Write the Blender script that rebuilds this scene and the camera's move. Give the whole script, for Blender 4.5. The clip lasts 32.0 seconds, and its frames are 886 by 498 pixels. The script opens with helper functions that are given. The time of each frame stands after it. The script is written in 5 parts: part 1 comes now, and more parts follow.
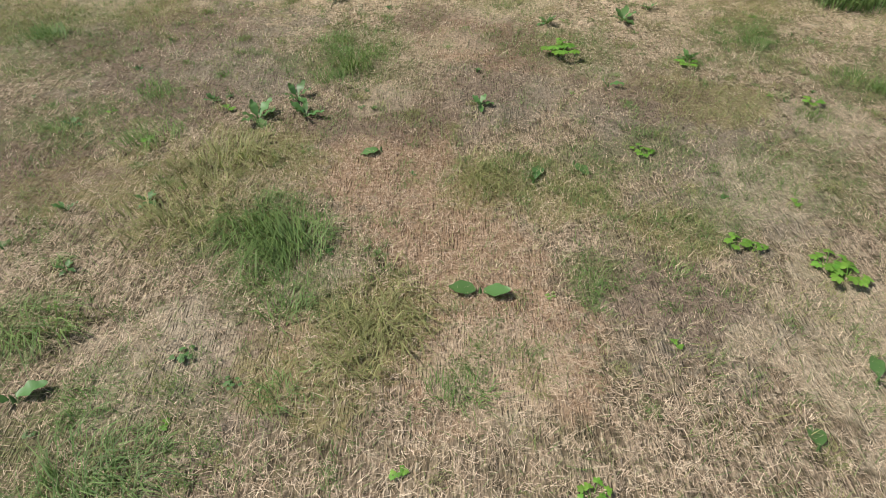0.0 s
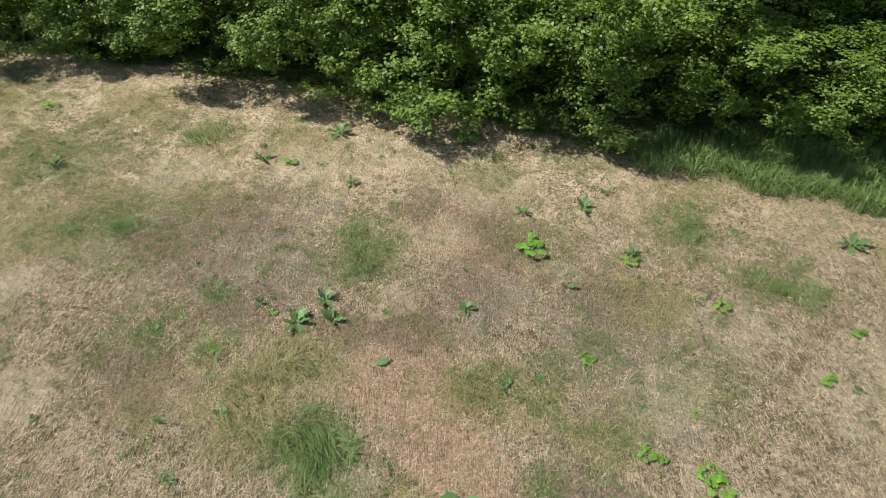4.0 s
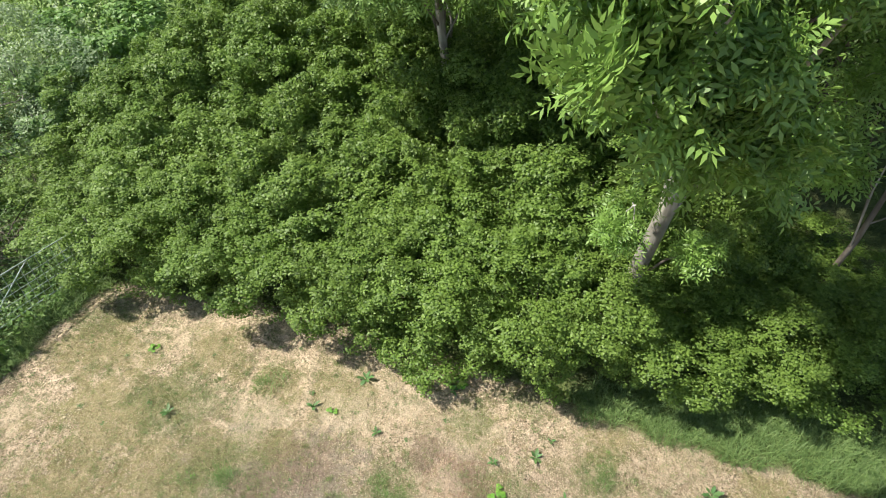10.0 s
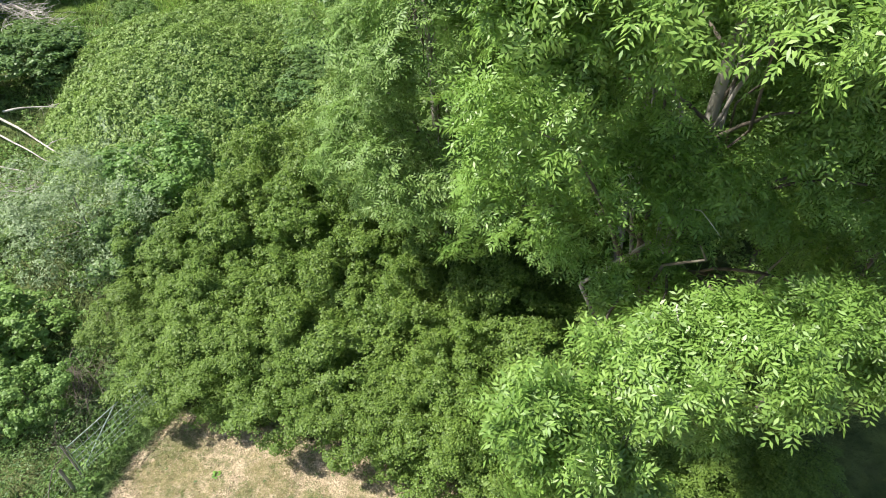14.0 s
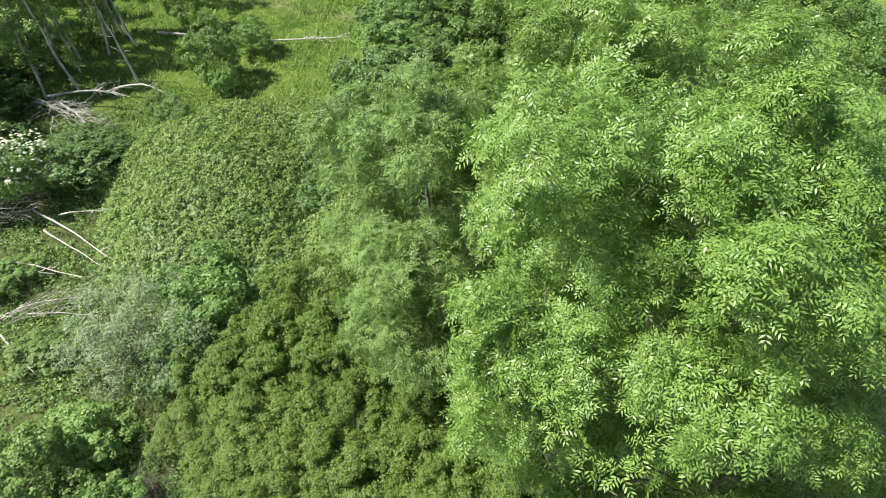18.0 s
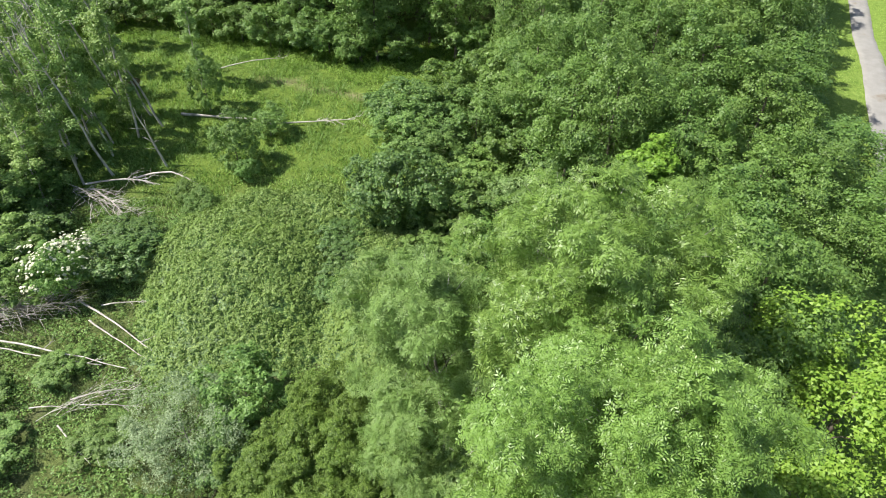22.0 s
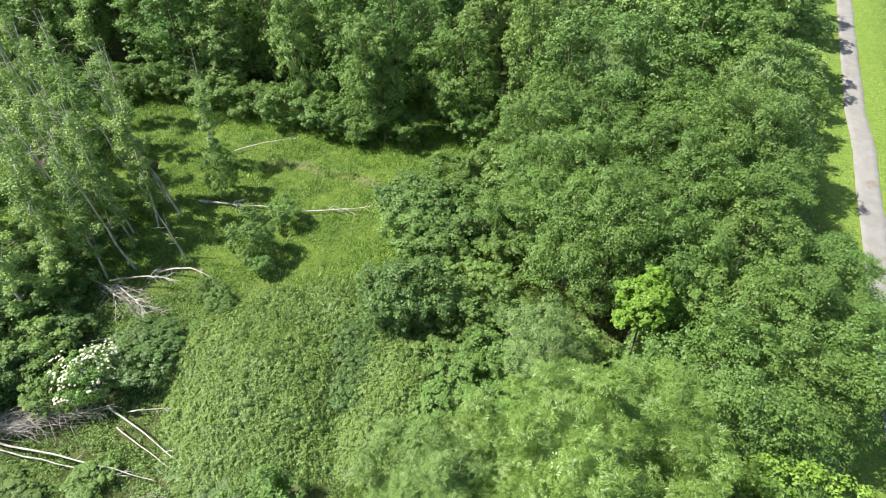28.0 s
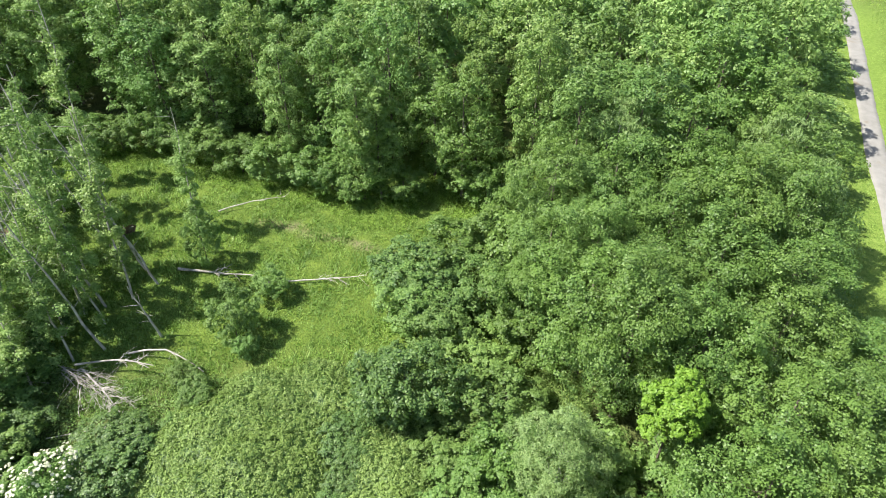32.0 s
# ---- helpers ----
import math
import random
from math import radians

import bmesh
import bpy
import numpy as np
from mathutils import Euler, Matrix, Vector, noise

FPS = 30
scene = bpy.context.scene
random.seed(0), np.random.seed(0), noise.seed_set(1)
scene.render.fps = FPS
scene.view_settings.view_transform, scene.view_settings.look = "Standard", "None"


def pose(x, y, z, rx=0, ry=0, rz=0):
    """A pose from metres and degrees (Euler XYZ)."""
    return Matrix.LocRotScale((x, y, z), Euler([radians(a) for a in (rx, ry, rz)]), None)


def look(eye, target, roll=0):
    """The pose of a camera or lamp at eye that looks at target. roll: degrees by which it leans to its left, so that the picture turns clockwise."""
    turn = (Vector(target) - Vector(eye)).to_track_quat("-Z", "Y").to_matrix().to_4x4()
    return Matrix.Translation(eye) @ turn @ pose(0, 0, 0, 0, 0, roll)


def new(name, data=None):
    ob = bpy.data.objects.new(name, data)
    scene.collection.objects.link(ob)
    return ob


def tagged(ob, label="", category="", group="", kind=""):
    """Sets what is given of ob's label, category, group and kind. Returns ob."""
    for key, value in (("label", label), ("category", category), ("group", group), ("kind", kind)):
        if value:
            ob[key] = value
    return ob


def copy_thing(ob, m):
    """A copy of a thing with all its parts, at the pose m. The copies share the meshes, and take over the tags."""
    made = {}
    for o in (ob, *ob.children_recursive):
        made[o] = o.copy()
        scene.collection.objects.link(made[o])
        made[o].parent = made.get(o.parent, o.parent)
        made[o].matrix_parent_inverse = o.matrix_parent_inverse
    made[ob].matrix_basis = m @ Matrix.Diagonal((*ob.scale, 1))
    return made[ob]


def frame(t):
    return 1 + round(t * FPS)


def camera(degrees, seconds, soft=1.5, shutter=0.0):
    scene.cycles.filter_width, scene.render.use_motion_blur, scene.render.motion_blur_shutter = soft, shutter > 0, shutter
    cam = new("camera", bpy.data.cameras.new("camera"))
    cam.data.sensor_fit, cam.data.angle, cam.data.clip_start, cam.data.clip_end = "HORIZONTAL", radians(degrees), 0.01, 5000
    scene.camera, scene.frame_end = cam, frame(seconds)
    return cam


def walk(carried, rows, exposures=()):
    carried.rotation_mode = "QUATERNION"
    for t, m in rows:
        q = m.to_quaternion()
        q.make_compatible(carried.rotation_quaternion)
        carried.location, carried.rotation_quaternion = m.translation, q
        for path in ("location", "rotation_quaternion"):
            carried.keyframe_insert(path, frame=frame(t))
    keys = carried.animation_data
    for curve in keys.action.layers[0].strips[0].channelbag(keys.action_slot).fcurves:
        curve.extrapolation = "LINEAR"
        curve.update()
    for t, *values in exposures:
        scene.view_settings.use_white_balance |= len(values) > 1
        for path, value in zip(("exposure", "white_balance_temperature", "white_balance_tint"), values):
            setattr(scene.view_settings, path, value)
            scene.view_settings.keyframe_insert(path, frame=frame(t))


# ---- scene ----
cam = camera(73.79, 32.0, soft=1.0)
# seconds, x, y, z, pitch, lean, yaw
PATH = [
    (0.0, 0.003, -0.003, 2.403, -38.99, 0.01, -0.02),
    (0.5, -0.002, 0.001, 2.609, -39.04, 0.01, -0.02),
    (1.0, 0.003, 0.002, 2.854, -39.04, 0.02, -0.03),
    (1.5, 0.020, -0.003, 3.116, -39.04, 0.04, -0.03),
    (2.0, 0.034, -0.003, 3.381, -39.03, 0.02, -0.01),
    (2.5, 0.044, 0.005, 3.656, -39.02, -0.01, 0.01),
    (3.0, 0.052, 0.013, 3.967, -39.00, -0.03, 0.02),
    (3.5, 0.060, 0.016, 4.319, -38.94, -0.04, 0.06),
    (5.5, 0.067, 0.001, 5.780, -38.95, -0.08, 0.02),
    (6.0, 0.057, 0.007, 6.159, -39.00, -0.06, 0.01),
    (6.5, 0.047, 0.028, 6.566, -39.04, -0.02, -0.01),
    (7.0, 0.041, 0.052, 7.012, -39.05, 0.00, -0.05),
    (7.5, 0.039, 0.072, 7.486, -39.08, 0.00, -0.09),
    (8.0, 0.056, 0.090, 7.991, -39.08, 0.01, -0.10),
    (8.5, 0.094, 0.099, 8.516, -39.03, 0.01, -0.08),
    (9.0, 0.130, 0.098, 9.051, -38.98, -0.01, -0.05),
    (9.5, 0.149, 0.084, 9.597, -38.99, -0.01, -0.03),
    (10.0, 0.135, 0.066, 10.171, -38.91, -0.05, 0.06),
    (10.5, 0.112, 0.056, 10.760, -38.87, -0.09, 0.13),
    (11.0, 0.107, 0.058, 11.369, -38.83, -0.08, 0.15),
    (11.5, 0.121, 0.062, 12.005, -38.80, -0.08, 0.09),
    (12.0, 0.122, 0.059, 12.642, -38.84, -0.05, 0.03),
    (12.5, 0.103, 0.050, 13.271, -38.91, -0.03, -0.01),
    (13.0, 0.086, 0.037, 13.918, -38.97, 0.00, -0.04),
    (13.5, 0.068, 0.034, 14.594, -39.01, 0.04, -0.07),
    (14.0, 0.044, 0.034, 15.301, -39.08, 0.03, -0.11),
    (14.5, 0.016, 0.034, 16.036, -39.22, -0.00, -0.19),
    (16.5, -0.055, 0.002, 19.135, -39.27, 0.02, -0.18),
    (17.0, -0.052, -0.026, 19.939, -39.27, 0.05, -0.10),
    (17.5, -0.028, -0.064, 20.749, -39.24, 0.03, -0.11),
    (18.0, -0.008, -0.088, 21.547, -39.18, 0.05, -0.14),
    (18.5, -0.001, -0.078, 22.330, -39.10, 0.10, -0.15),
    (19.0, 0.005, -0.044, 23.101, -39.02, 0.17, -0.17),
    (19.5, 0.013, -0.006, 23.863, -39.00, 0.18, -0.18),
    (20.0, 0.009, 0.032, 24.634, -38.92, 0.15, -0.17),
    (20.5, -0.011, 0.081, 25.430, -38.86, 0.08, -0.12),
    (21.0, -0.035, 0.133, 26.253, -38.87, 0.01, -0.04),
    (21.5, -0.054, 0.178, 27.096, -38.87, -0.06, 0.00),
    (22.0, -0.061, 0.202, 27.946, -38.90, -0.06, 0.03),
    (22.5, -0.061, 0.216, 28.798, -38.98, -0.04, 0.07),
    (23.0, -0.057, 0.240, 29.646, -39.01, -0.01, 0.12),
    (23.5, -0.056, 0.286, 30.468, -39.02, 0.00, 0.19),
    (24.0, -0.063, 0.362, 31.236, -38.99, -0.00, 0.24),
    (24.5, -0.085, 0.485, 31.926, -38.99, -0.03, 0.26),
    (25.0, -0.118, 0.684, 32.525, -38.93, -0.02, 0.26),
    (25.5, -0.167, 0.976, 33.025, -38.82, -0.01, 0.25),
    (27.5, -0.428, 2.544, 34.569, -38.78, -0.01, 0.22),
    (28.0, -0.495, 3.018, 34.827, -38.82, -0.00, 0.18),
    (28.5, -0.560, 3.563, 34.979, -38.93, 0.01, 0.10),
    (29.0, -0.622, 4.166, 35.065, -39.04, -0.01, 0.04),
    (29.5, -0.682, 4.819, 35.123, -39.10, -0.08, 0.04),
    (30.0, -0.728, 5.518, 35.173, -39.12, -0.10, 0.02),
    (30.5, -0.758, 6.256, 35.228, -38.97, -0.18, 0.00),
    (31.0, -0.774, 7.022, 35.286, -38.34, -0.14, -0.05),
    (31.5, -0.778, 7.806, 35.349, -37.56, -0.03, -0.13),
    (32.0, -0.777, 8.599, 35.413, -36.67, 0.06, -0.19),
]
walk(cam, [(t, pose(x, y, z, 90 + pitch, 0, yaw) @ pose(0, 0, 0, 0, 0, lean)) for t, x, y, z, pitch, lean, yaw in PATH],
     exposures=[(0, 0.14), (3, 0.26), (6, 0.44), (9, 0.68), (13, 0.88), (19, 0.80), (25, 0.78), (32, 0.98)])

# ---------------- world and sun ----------------
SUN_ELEV, SUN_AZ = 54.0, -94.0          # degrees; azimuth clockwise from straight ahead
world = bpy.data.worlds.new("sky")
scene.world = world
world.use_nodes = True
wn = world.node_tree.nodes
sky = wn.new("ShaderNodeTexSky")
sky.sky_type = "NISHITA"
sky.sun_disc = False
sky.sun_elevation = radians(SUN_ELEV)
sky.sun_rotation = radians(SUN_AZ)
sky.air_density, sky.dust_density = 1.0, 1.5
wn["Background"].inputs["Strength"].default_value = 0.095
world.node_tree.links.new(sky.outputs[0], wn["Background"].inputs[0])
sun = new("sun", bpy.data.lights.new("sun", "SUN"))
sun.data.energy, sun.data.angle, sun.data.color = 5.0, radians(0.6), (1.0, 0.95, 0.87)
ce, se = math.cos(radians(SUN_ELEV)), math.sin(radians(SUN_ELEV))
sun_from = Vector((math.sin(radians(SUN_AZ)) * ce, math.cos(radians(SUN_AZ)) * ce, se))
sun.matrix_world = look(sun_from * 200, (0, 0, 0))

# ---------------- ground shape ----------------
YK = [-200, -20, 0, 10, 23, 37, 53, 62, 100, 400, 3000]
ZK = [-15, -1.8, -0.1, 0.8, 1.4, 4.0, 6.6, 7.0, 10.5, 24, 60]


def height(x, y):
    """The lie of the land: a slope that climbs away from the field."""
    x, y = np.asarray(x, float), np.asarray(y, float)
    z = sum(np.interp(y + d, YK, ZK) for d in (-2, -1, 0, 1, 2)) / 5
    return z + 0.12 * np.sin(x * 0.31 + 1) * np.sin(y * 0.27) * np.clip((y - 11) / 6, 0, 1)


def hz(x, y):
    return float(height(x, y))


def wave(x, y, s, seed=0.0):
    """Cheap smooth unevenness between -1 and 1."""
    a = np.sin(x / s * 1.7 + seed) * np.cos(y / s * 2.1 - seed * 1.3)
    b = np.sin((x + 0.7 * y) / s * 3.3 + 2 * seed + 1) * np.cos((y - 0.6 * x) / s * 2.9 + seed)
    c = np.sin((0.8 * x - y) / s * 6.1 + seed * 3) * np.cos((x + y) / s * 5.3 - seed)
    return (a + 0.6 * b + 0.35 * c) / 1.6


# field's edge against the hedge: y of the edge for a given x
HX = [-9.6, -9.1, -8.6, -7.9, -7.1, -6.0, -4.1, -2.4, -0.9, 0.3, 1.7, 2.6, 3.3, 4.7, 6.0, 7.2, 20, 60]
HY = [5.4, 7.0, 8.6, 10.1, 10.4, 10.0, 9.8, 9.3, 8.6, 8.2, 7.6, 7.1, 6.7, 6.3, 5.9, 5.4, 0.5, -16]


def field_inside(x, y):
    """Metres inside the dry field (positive) by the hedge's line and the left fence's line."""
    edge = np.interp(x, HX, HY)
    left = (x + 8.0) * 0.92 - (y - 10.1) * 0.36
    return np.minimum((edge - y) * 0.93, left)


LANE_Y = [-300, 0, 20, 36.2, 43.6, 58.6, 92.3, 140, 300, 900]
LANE_X = [-20, 18.5, 27, 33.1, 35.9, 42.0, 57.0, 78, 150, 420]


def lane_off(x, y):
    return (x - np.interp(y, LANE_Y, LANE_X)) * 0.92


# ---------------- mesh helpers ----------------
def mesh_of(name, verts, faces, mat=None, smooth=False):
    """A mesh from arrays of vertices and of faces with one number of corners."""
    verts, faces = np.asarray(verts, np.float32), np.asarray(faces, np.int32)
    me = bpy.data.meshes.new(name)
    n, k = faces.shape
    me.vertices.add(len(verts))
    me.vertices.foreach_set("co", verts.ravel())
    me.loops.add(n * k)
    me.loops.foreach_set("vertex_index", faces.ravel())
    me.polygons.add(n)
    me.polygons.foreach_set("loop_start", np.arange(0, n * k, k, dtype=np.int32))
    if smooth:
        me.polygons.foreach_set("use_smooth", np.ones(n, bool))
    me.update(calc_edges=True)
    if mat:
        me.materials.append(mat)
    return me


def join(pieces):
    vs, fs, k = [], [], 0
    for v, f in pieces:
        vs.append(v)
        fs.append(np.asarray(f) + k)
        k += len(v)
    return np.concatenate(vs), np.concatenate(fs)


def part(name, me, parent, label=""):
    ob = new(name, me)
    ob.parent = parent
    return tagged(ob, label)


def thing(name, label, category, m=None, group="", kind=""):
    ob = tagged(new(name), label, category, group, kind)
    ob.empty_display_size = 0.2
    if m is not None:
        ob.matrix_world = m
    return ob


def unit(v):
    return v / np.maximum(np.linalg.norm(v, axis=-1, keepdims=True), 1e-9)


def frames(n, rng, head=None):
    """For each normal a side and a heading in its plane."""
    r = rng.normal(size=n.shape) if head is None else head + 0.25 * rng.normal(size=n.shape)
    d = unit(r - (r * n).sum(1, keepdims=True) * n)
    return np.cross(d, n), d


def leaf_quads(p, n, size, rng, wide=0.6, fold=0.12, head=None):
    """One folded leaf of four corners for each point."""
    s, d = frames(n, rng, head)
    L = np.asarray(size).reshape(-1, 1) * np.ones((len(p), 1))
    w = L * wide * 0.5
    v = np.stack([p - 0.5 * L * d, p + w * s + fold * L * n, p + 0.55 * L * d - fold * 0.5 * L * n, p - w * s + fold * L * n], 1)
    return v.reshape(-1, 3), np.arange(len(p) * 4).reshape(-1, 4)


def leaf_tris(p, n, size, rng, wide=0.6, head=None):
    """One three-cornered leaf for each point, for crowns that stay far off."""
    s, d = frames(n, rng, head)
    L = np.asarray(size).reshape(-1, 1) * np.ones((len(p), 1))
    w = L * wide * 0.55
    v = np.stack([p - 0.42 * L * d + w * s, p + 0.62 * L * d, p - 0.42 * L * d - w * s], 1)
    return v.reshape(-1, 3), np.arange(len(p) * 3).reshape(-1, 3)


def stamp(tv, tf, p, n, size, rng, head=None):
    """A template (z is its normal, y its heading) set at each point."""
    s, d = frames(n, rng, head)
    L = np.asarray(size).reshape(-1, 1, 1) * np.ones((len(p), 1, 1))
    v = p[:, None] + L * (tv[None, :, :1] * s[:, None] + tv[None, :, 1:2] * d[:, None] + tv[None, :, 2:] * n[:, None])
    f = tf[None] + (np.arange(len(p)) * len(tv))[:, None, None]
    return v.reshape(-1, 3), f.reshape(-1, tf.shape[1])


def tube(pts, radii, sides=7):
    """A tapered tube along points."""
    pts = np.asarray(pts, float)
    radii = np.asarray(radii, float)
    t = unit(np.gradient(pts, axis=0))
    a = unit(np.cross(t, np.where(np.abs(t[:, 2:]) > 0.9, [[1.0, 0, 0]], [[0, 0, 1.0]])))
    b = np.cross(t, a)
    ang = np.arange(sides) * 2 * np.pi / sides
    ring = pts[:, None] + radii[:, None, None] * (np.cos(ang)[None, :, None] * a[:, None] + np.sin(ang)[None, :, None] * b[:, None])
    k = len(pts)
    i, j = np.meshgrid(np.arange(k - 1), np.arange(sides), indexing="ij")
    f = np.stack([i * sides + j, i * sides + (j + 1) % sides, (i + 1) * sides + (j + 1) % sides, (i + 1) * sides + j], -1).reshape(-1, 4)
    return ring.reshape(-1, 3), f


def bent(a, b, rng, k=6, sag=0.08, wob=0.035):
    """A slightly crooked line from a to b."""
    a, b = np.asarray(a, float), np.asarray(b, float)
    u = np.linspace(0, 1, k)[:, None]
    L = np.linalg.norm(b - a)
    off = rng.normal(size=(k, 3)) * L * wob
    off[0] = off[-1] = 0
    return a + (b - a) * u + off + np.sin(u * np.pi) * np.array([0, 0, sag * L])


# ---------------- materials ----------------
def node_mat(name):
    m = bpy.data.materials.new(name)
    m.use_nodes = True
    nt = m.node_tree
    return m, nt.nodes, nt.links, nt.nodes["Principled BSDF"]


def mix_col(nodes, links, fac, a, b):
    mx = nodes.new("ShaderNodeMix")
    mx.data_type = "RGBA"
    for sock, val in ((mx.inputs[0], fac), (mx.inputs[6], a), (mx.inputs[7], b)):
        if isinstance(val, (int, float)):
            sock.default_value = val
        elif isinstance(val, tuple):
            sock.default_value = (*val, 1)
        else:
            links.new(val, sock)
    return mx.outputs[2]


def noise_fac(nodes, links, scale, lo=0.35, hi=0.65, detail=4, vec=None, kind="Object"):
    if vec is None:
        vec = nodes.new("ShaderNodeTexCoord").outputs[kind]
    tx = nodes.new("ShaderNodeTexNoise")
    tx.inputs["Scale"].default_value = scale
    tx.inputs["Detail"].default_value = detail
    links.new(vec, tx.inputs["Vector"])
    mr = nodes.new("ShaderNodeMapRange")
    mr.inputs["From Min"].default_value, mr.inputs["From Max"].default_value = lo, hi
    links.new(tx.outputs["Fac"], mr.inputs["Value"])
    return mr.outputs[0]


def leaf_mat(name, dark, light, patch=None, rough=0.5, thin=0.25, gloss=0.35, vary=0.20):
    """Foliage: each leaf its own tint, broad patches, light through the blade."""
    m, nodes, links, bsdf = node_mat(name)
    geo = nodes.new("ShaderNodeNewGeometry")
    col = mix_col(nodes, links, geo.outputs["Random Per Island"], dark, light)
    if patch:
        col = mix_col(nodes, links, noise_fac(nodes, links, 0.35, 0.42, 0.66, 3), col, patch)
    info = nodes.new("ShaderNodeObjectInfo")
    hsv = nodes.new("ShaderNodeHueSaturation")
    mr = nodes.new("ShaderNodeMapRange")
    mr.inputs["To Min"].default_value, mr.inputs["To Max"].default_value = 1 - vary, 1 + vary
    links.new(info.outputs["Random"], mr.inputs["Value"])
    wob = nodes.new("ShaderNodeMath")
    wob.operation = "MULTIPLY_ADD"
    wob.inputs[1].default_value, wob.inputs[2].default_value = 7.13, 0.0
    links.new(info.outputs["Random"], wob.inputs[0])
    frac = nodes.new("ShaderNodeMath")
    frac.operation = "FRACT"
    links.new(wob.outputs[0], frac.inputs[0])
    hue = nodes.new("ShaderNodeMapRange")
    hue.inputs["To Min"].default_value, hue.inputs["To Max"].default_value = 0.5 - 0.05 * vary, 0.5 + 0.06 * vary
    links.new(frac.outputs[0], hue.inputs["Value"])
    links.new(hue.outputs[0], hsv.inputs["Hue"])
    links.new(mr.outputs[0], hsv.inputs["Value"])
    links.new(col, hsv.inputs["Color"])
    links.new(hsv.outputs[0], bsdf.inputs["Base Color"])
    bsdf.inputs["Roughness"].default_value = rough
    bsdf.inputs["Specular IOR Level"].default_value = gloss
    tr = nodes.new("ShaderNodeBsdfTranslucent")
    links.new(mix_col(nodes, links, 0.35, hsv.outputs[0], (0.26, 0.42, 0.06)), tr.inputs["Color"])
    mx = nodes.new("ShaderNodeMixShader")
    mx.inputs[0].default_value = thin
    links.new(bsdf.outputs[0], mx.inputs[1])
    links.new(tr.outputs[0], mx.inputs[2])
    links.new(mx.outputs[0], nodes["Material Output"].inputs[0])
    return m


def bark_mat(name, a, b, scale=6.0, rough=0.9):
    m, nodes, links, bsdf = node_mat(name)
    tc = nodes.new("ShaderNodeTexCoord")
    mp = nodes.new("ShaderNodeMapping")
    mp.inputs["Scale"].default_value = (1, 1, 0.25)
    links.new(tc.outputs["Object"], mp.inputs["Vector"])
    f1 = noise_fac(nodes, links, scale, 0.3, 0.7, 6, mp.outputs[0])
    f2 = noise_fac(nodes, links, scale * 0.2, 0.45, 0.7, 3)
    col = mix_col(nodes, links, f1, a, b)
    col = mix_col(nodes, links, f2, col, tuple(0.6 * c for c in a))
    links.new(col, bsdf.inputs["Base Color"])
    bsdf.inputs["Roughness"].default_value = rough
    bp = nodes.new("ShaderNodeBump")
    bp.inputs["Strength"].default_value, bp.inputs["Distance"].default_value = 0.6, 0.02
    links.new(f1, bp.inputs["Height"])
    links.new(bp.outputs[0], bsdf.inputs["Normal"])
    return m


M_HAW = leaf_mat("hawthorn leaves", (0.073, 0.134, 0.023), (0.214, 0.322, 0.062), (0.156, 0.248, 0.047), thin=0.34, vary=0.05)
M_ASH = leaf_mat("ash leaves", (0.116, 0.222, 0.040), (0.306, 0.460, 0.106), (0.210, 0.348, 0.071), rough=0.42, gloss=0.55, thin=0.36, vary=0.06)
M_ASH_GREY = leaf_mat("grey-green ash leaves", (0.112, 0.208, 0.056), (0.275, 0.405, 0.122), (0.195, 0.318, 0.084), rough=0.5, gloss=0.4, thin=0.34, vary=0.05)
M_ALDER = leaf_mat("alder leaves", (0.060, 0.134, 0.030), (0.214, 0.345, 0.080), (0.155, 0.262, 0.054), gloss=0.45, thin=0.32, vary=0.11)
M_WOOD = leaf_mat("woodland leaves", (0.075, 0.160, 0.044), (0.245, 0.385, 0.105), (0.170, 0.295, 0.072), thin=0.32, vary=0.16)
# a pale leaf, lightened further to hold the sunlight on these crowns
M_SLIM = leaf_mat("pale slender tree leaves lightened for sun", (0.140, 0.250, 0.064), (0.380, 0.520, 0.168), thin=0.36, vary=0.12)
# the maple's own dark tone; elsewhere its darkness stands in for shade
M_DARK = leaf_mat("dark maple leaves", (0.055, 0.122, 0.034), (0.175, 0.285, 0.072), gloss=0.45, vary=0.1)
M_YELLOW = leaf_mat("yellow green leaves", (0.125, 0.255, 0.026), (0.245, 0.405, 0.056), thin=0.32, vary=0.02)
M_MAPLE = leaf_mat("field maple leaves", (0.140, 0.270, 0.030), (0.285, 0.430, 0.064), thin=0.3, vary=0.02)
M_SALLOW = leaf_mat("sallow leaves", (0.125, 0.215, 0.062), (0.285, 0.405, 0.140), gloss=0.4, vary=0.03)
M_WILLOW = leaf_mat("grey willow leaves", (0.130, 0.200, 0.085), (0.330, 0.420, 0.235), vary=0.04)
M_BRAMBLE = leaf_mat("bramble leaves", (0.112, 0.200, 0.050), (0.335, 0.462, 0.135), (0.235, 0.348, 0.088), gloss=0.35, thin=0.28, vary=0.02)
M_HERB = leaf_mat("herb leaves", (0.080, 0.165, 0.038), (0.256, 0.390, 0.102), (0.182, 0.288, 0.072), thin=0.32)
M_MEADOW = leaf_mat("meadow grass blades", (0.100, 0.195, 0.028), (0.385, 0.530, 0.115), (0.150, 0.255, 0.048), thin=0.3)
M_RANK = leaf_mat("rank grass blades", (0.080, 0.150, 0.045), (0.225, 0.325, 0.110))
M_WEED = leaf_mat("weed leaves", (0.060, 0.140, 0.045), (0.120, 0.225, 0.070), (0.085, 0.170, 0.050), rough=0.45, thin=0.2)
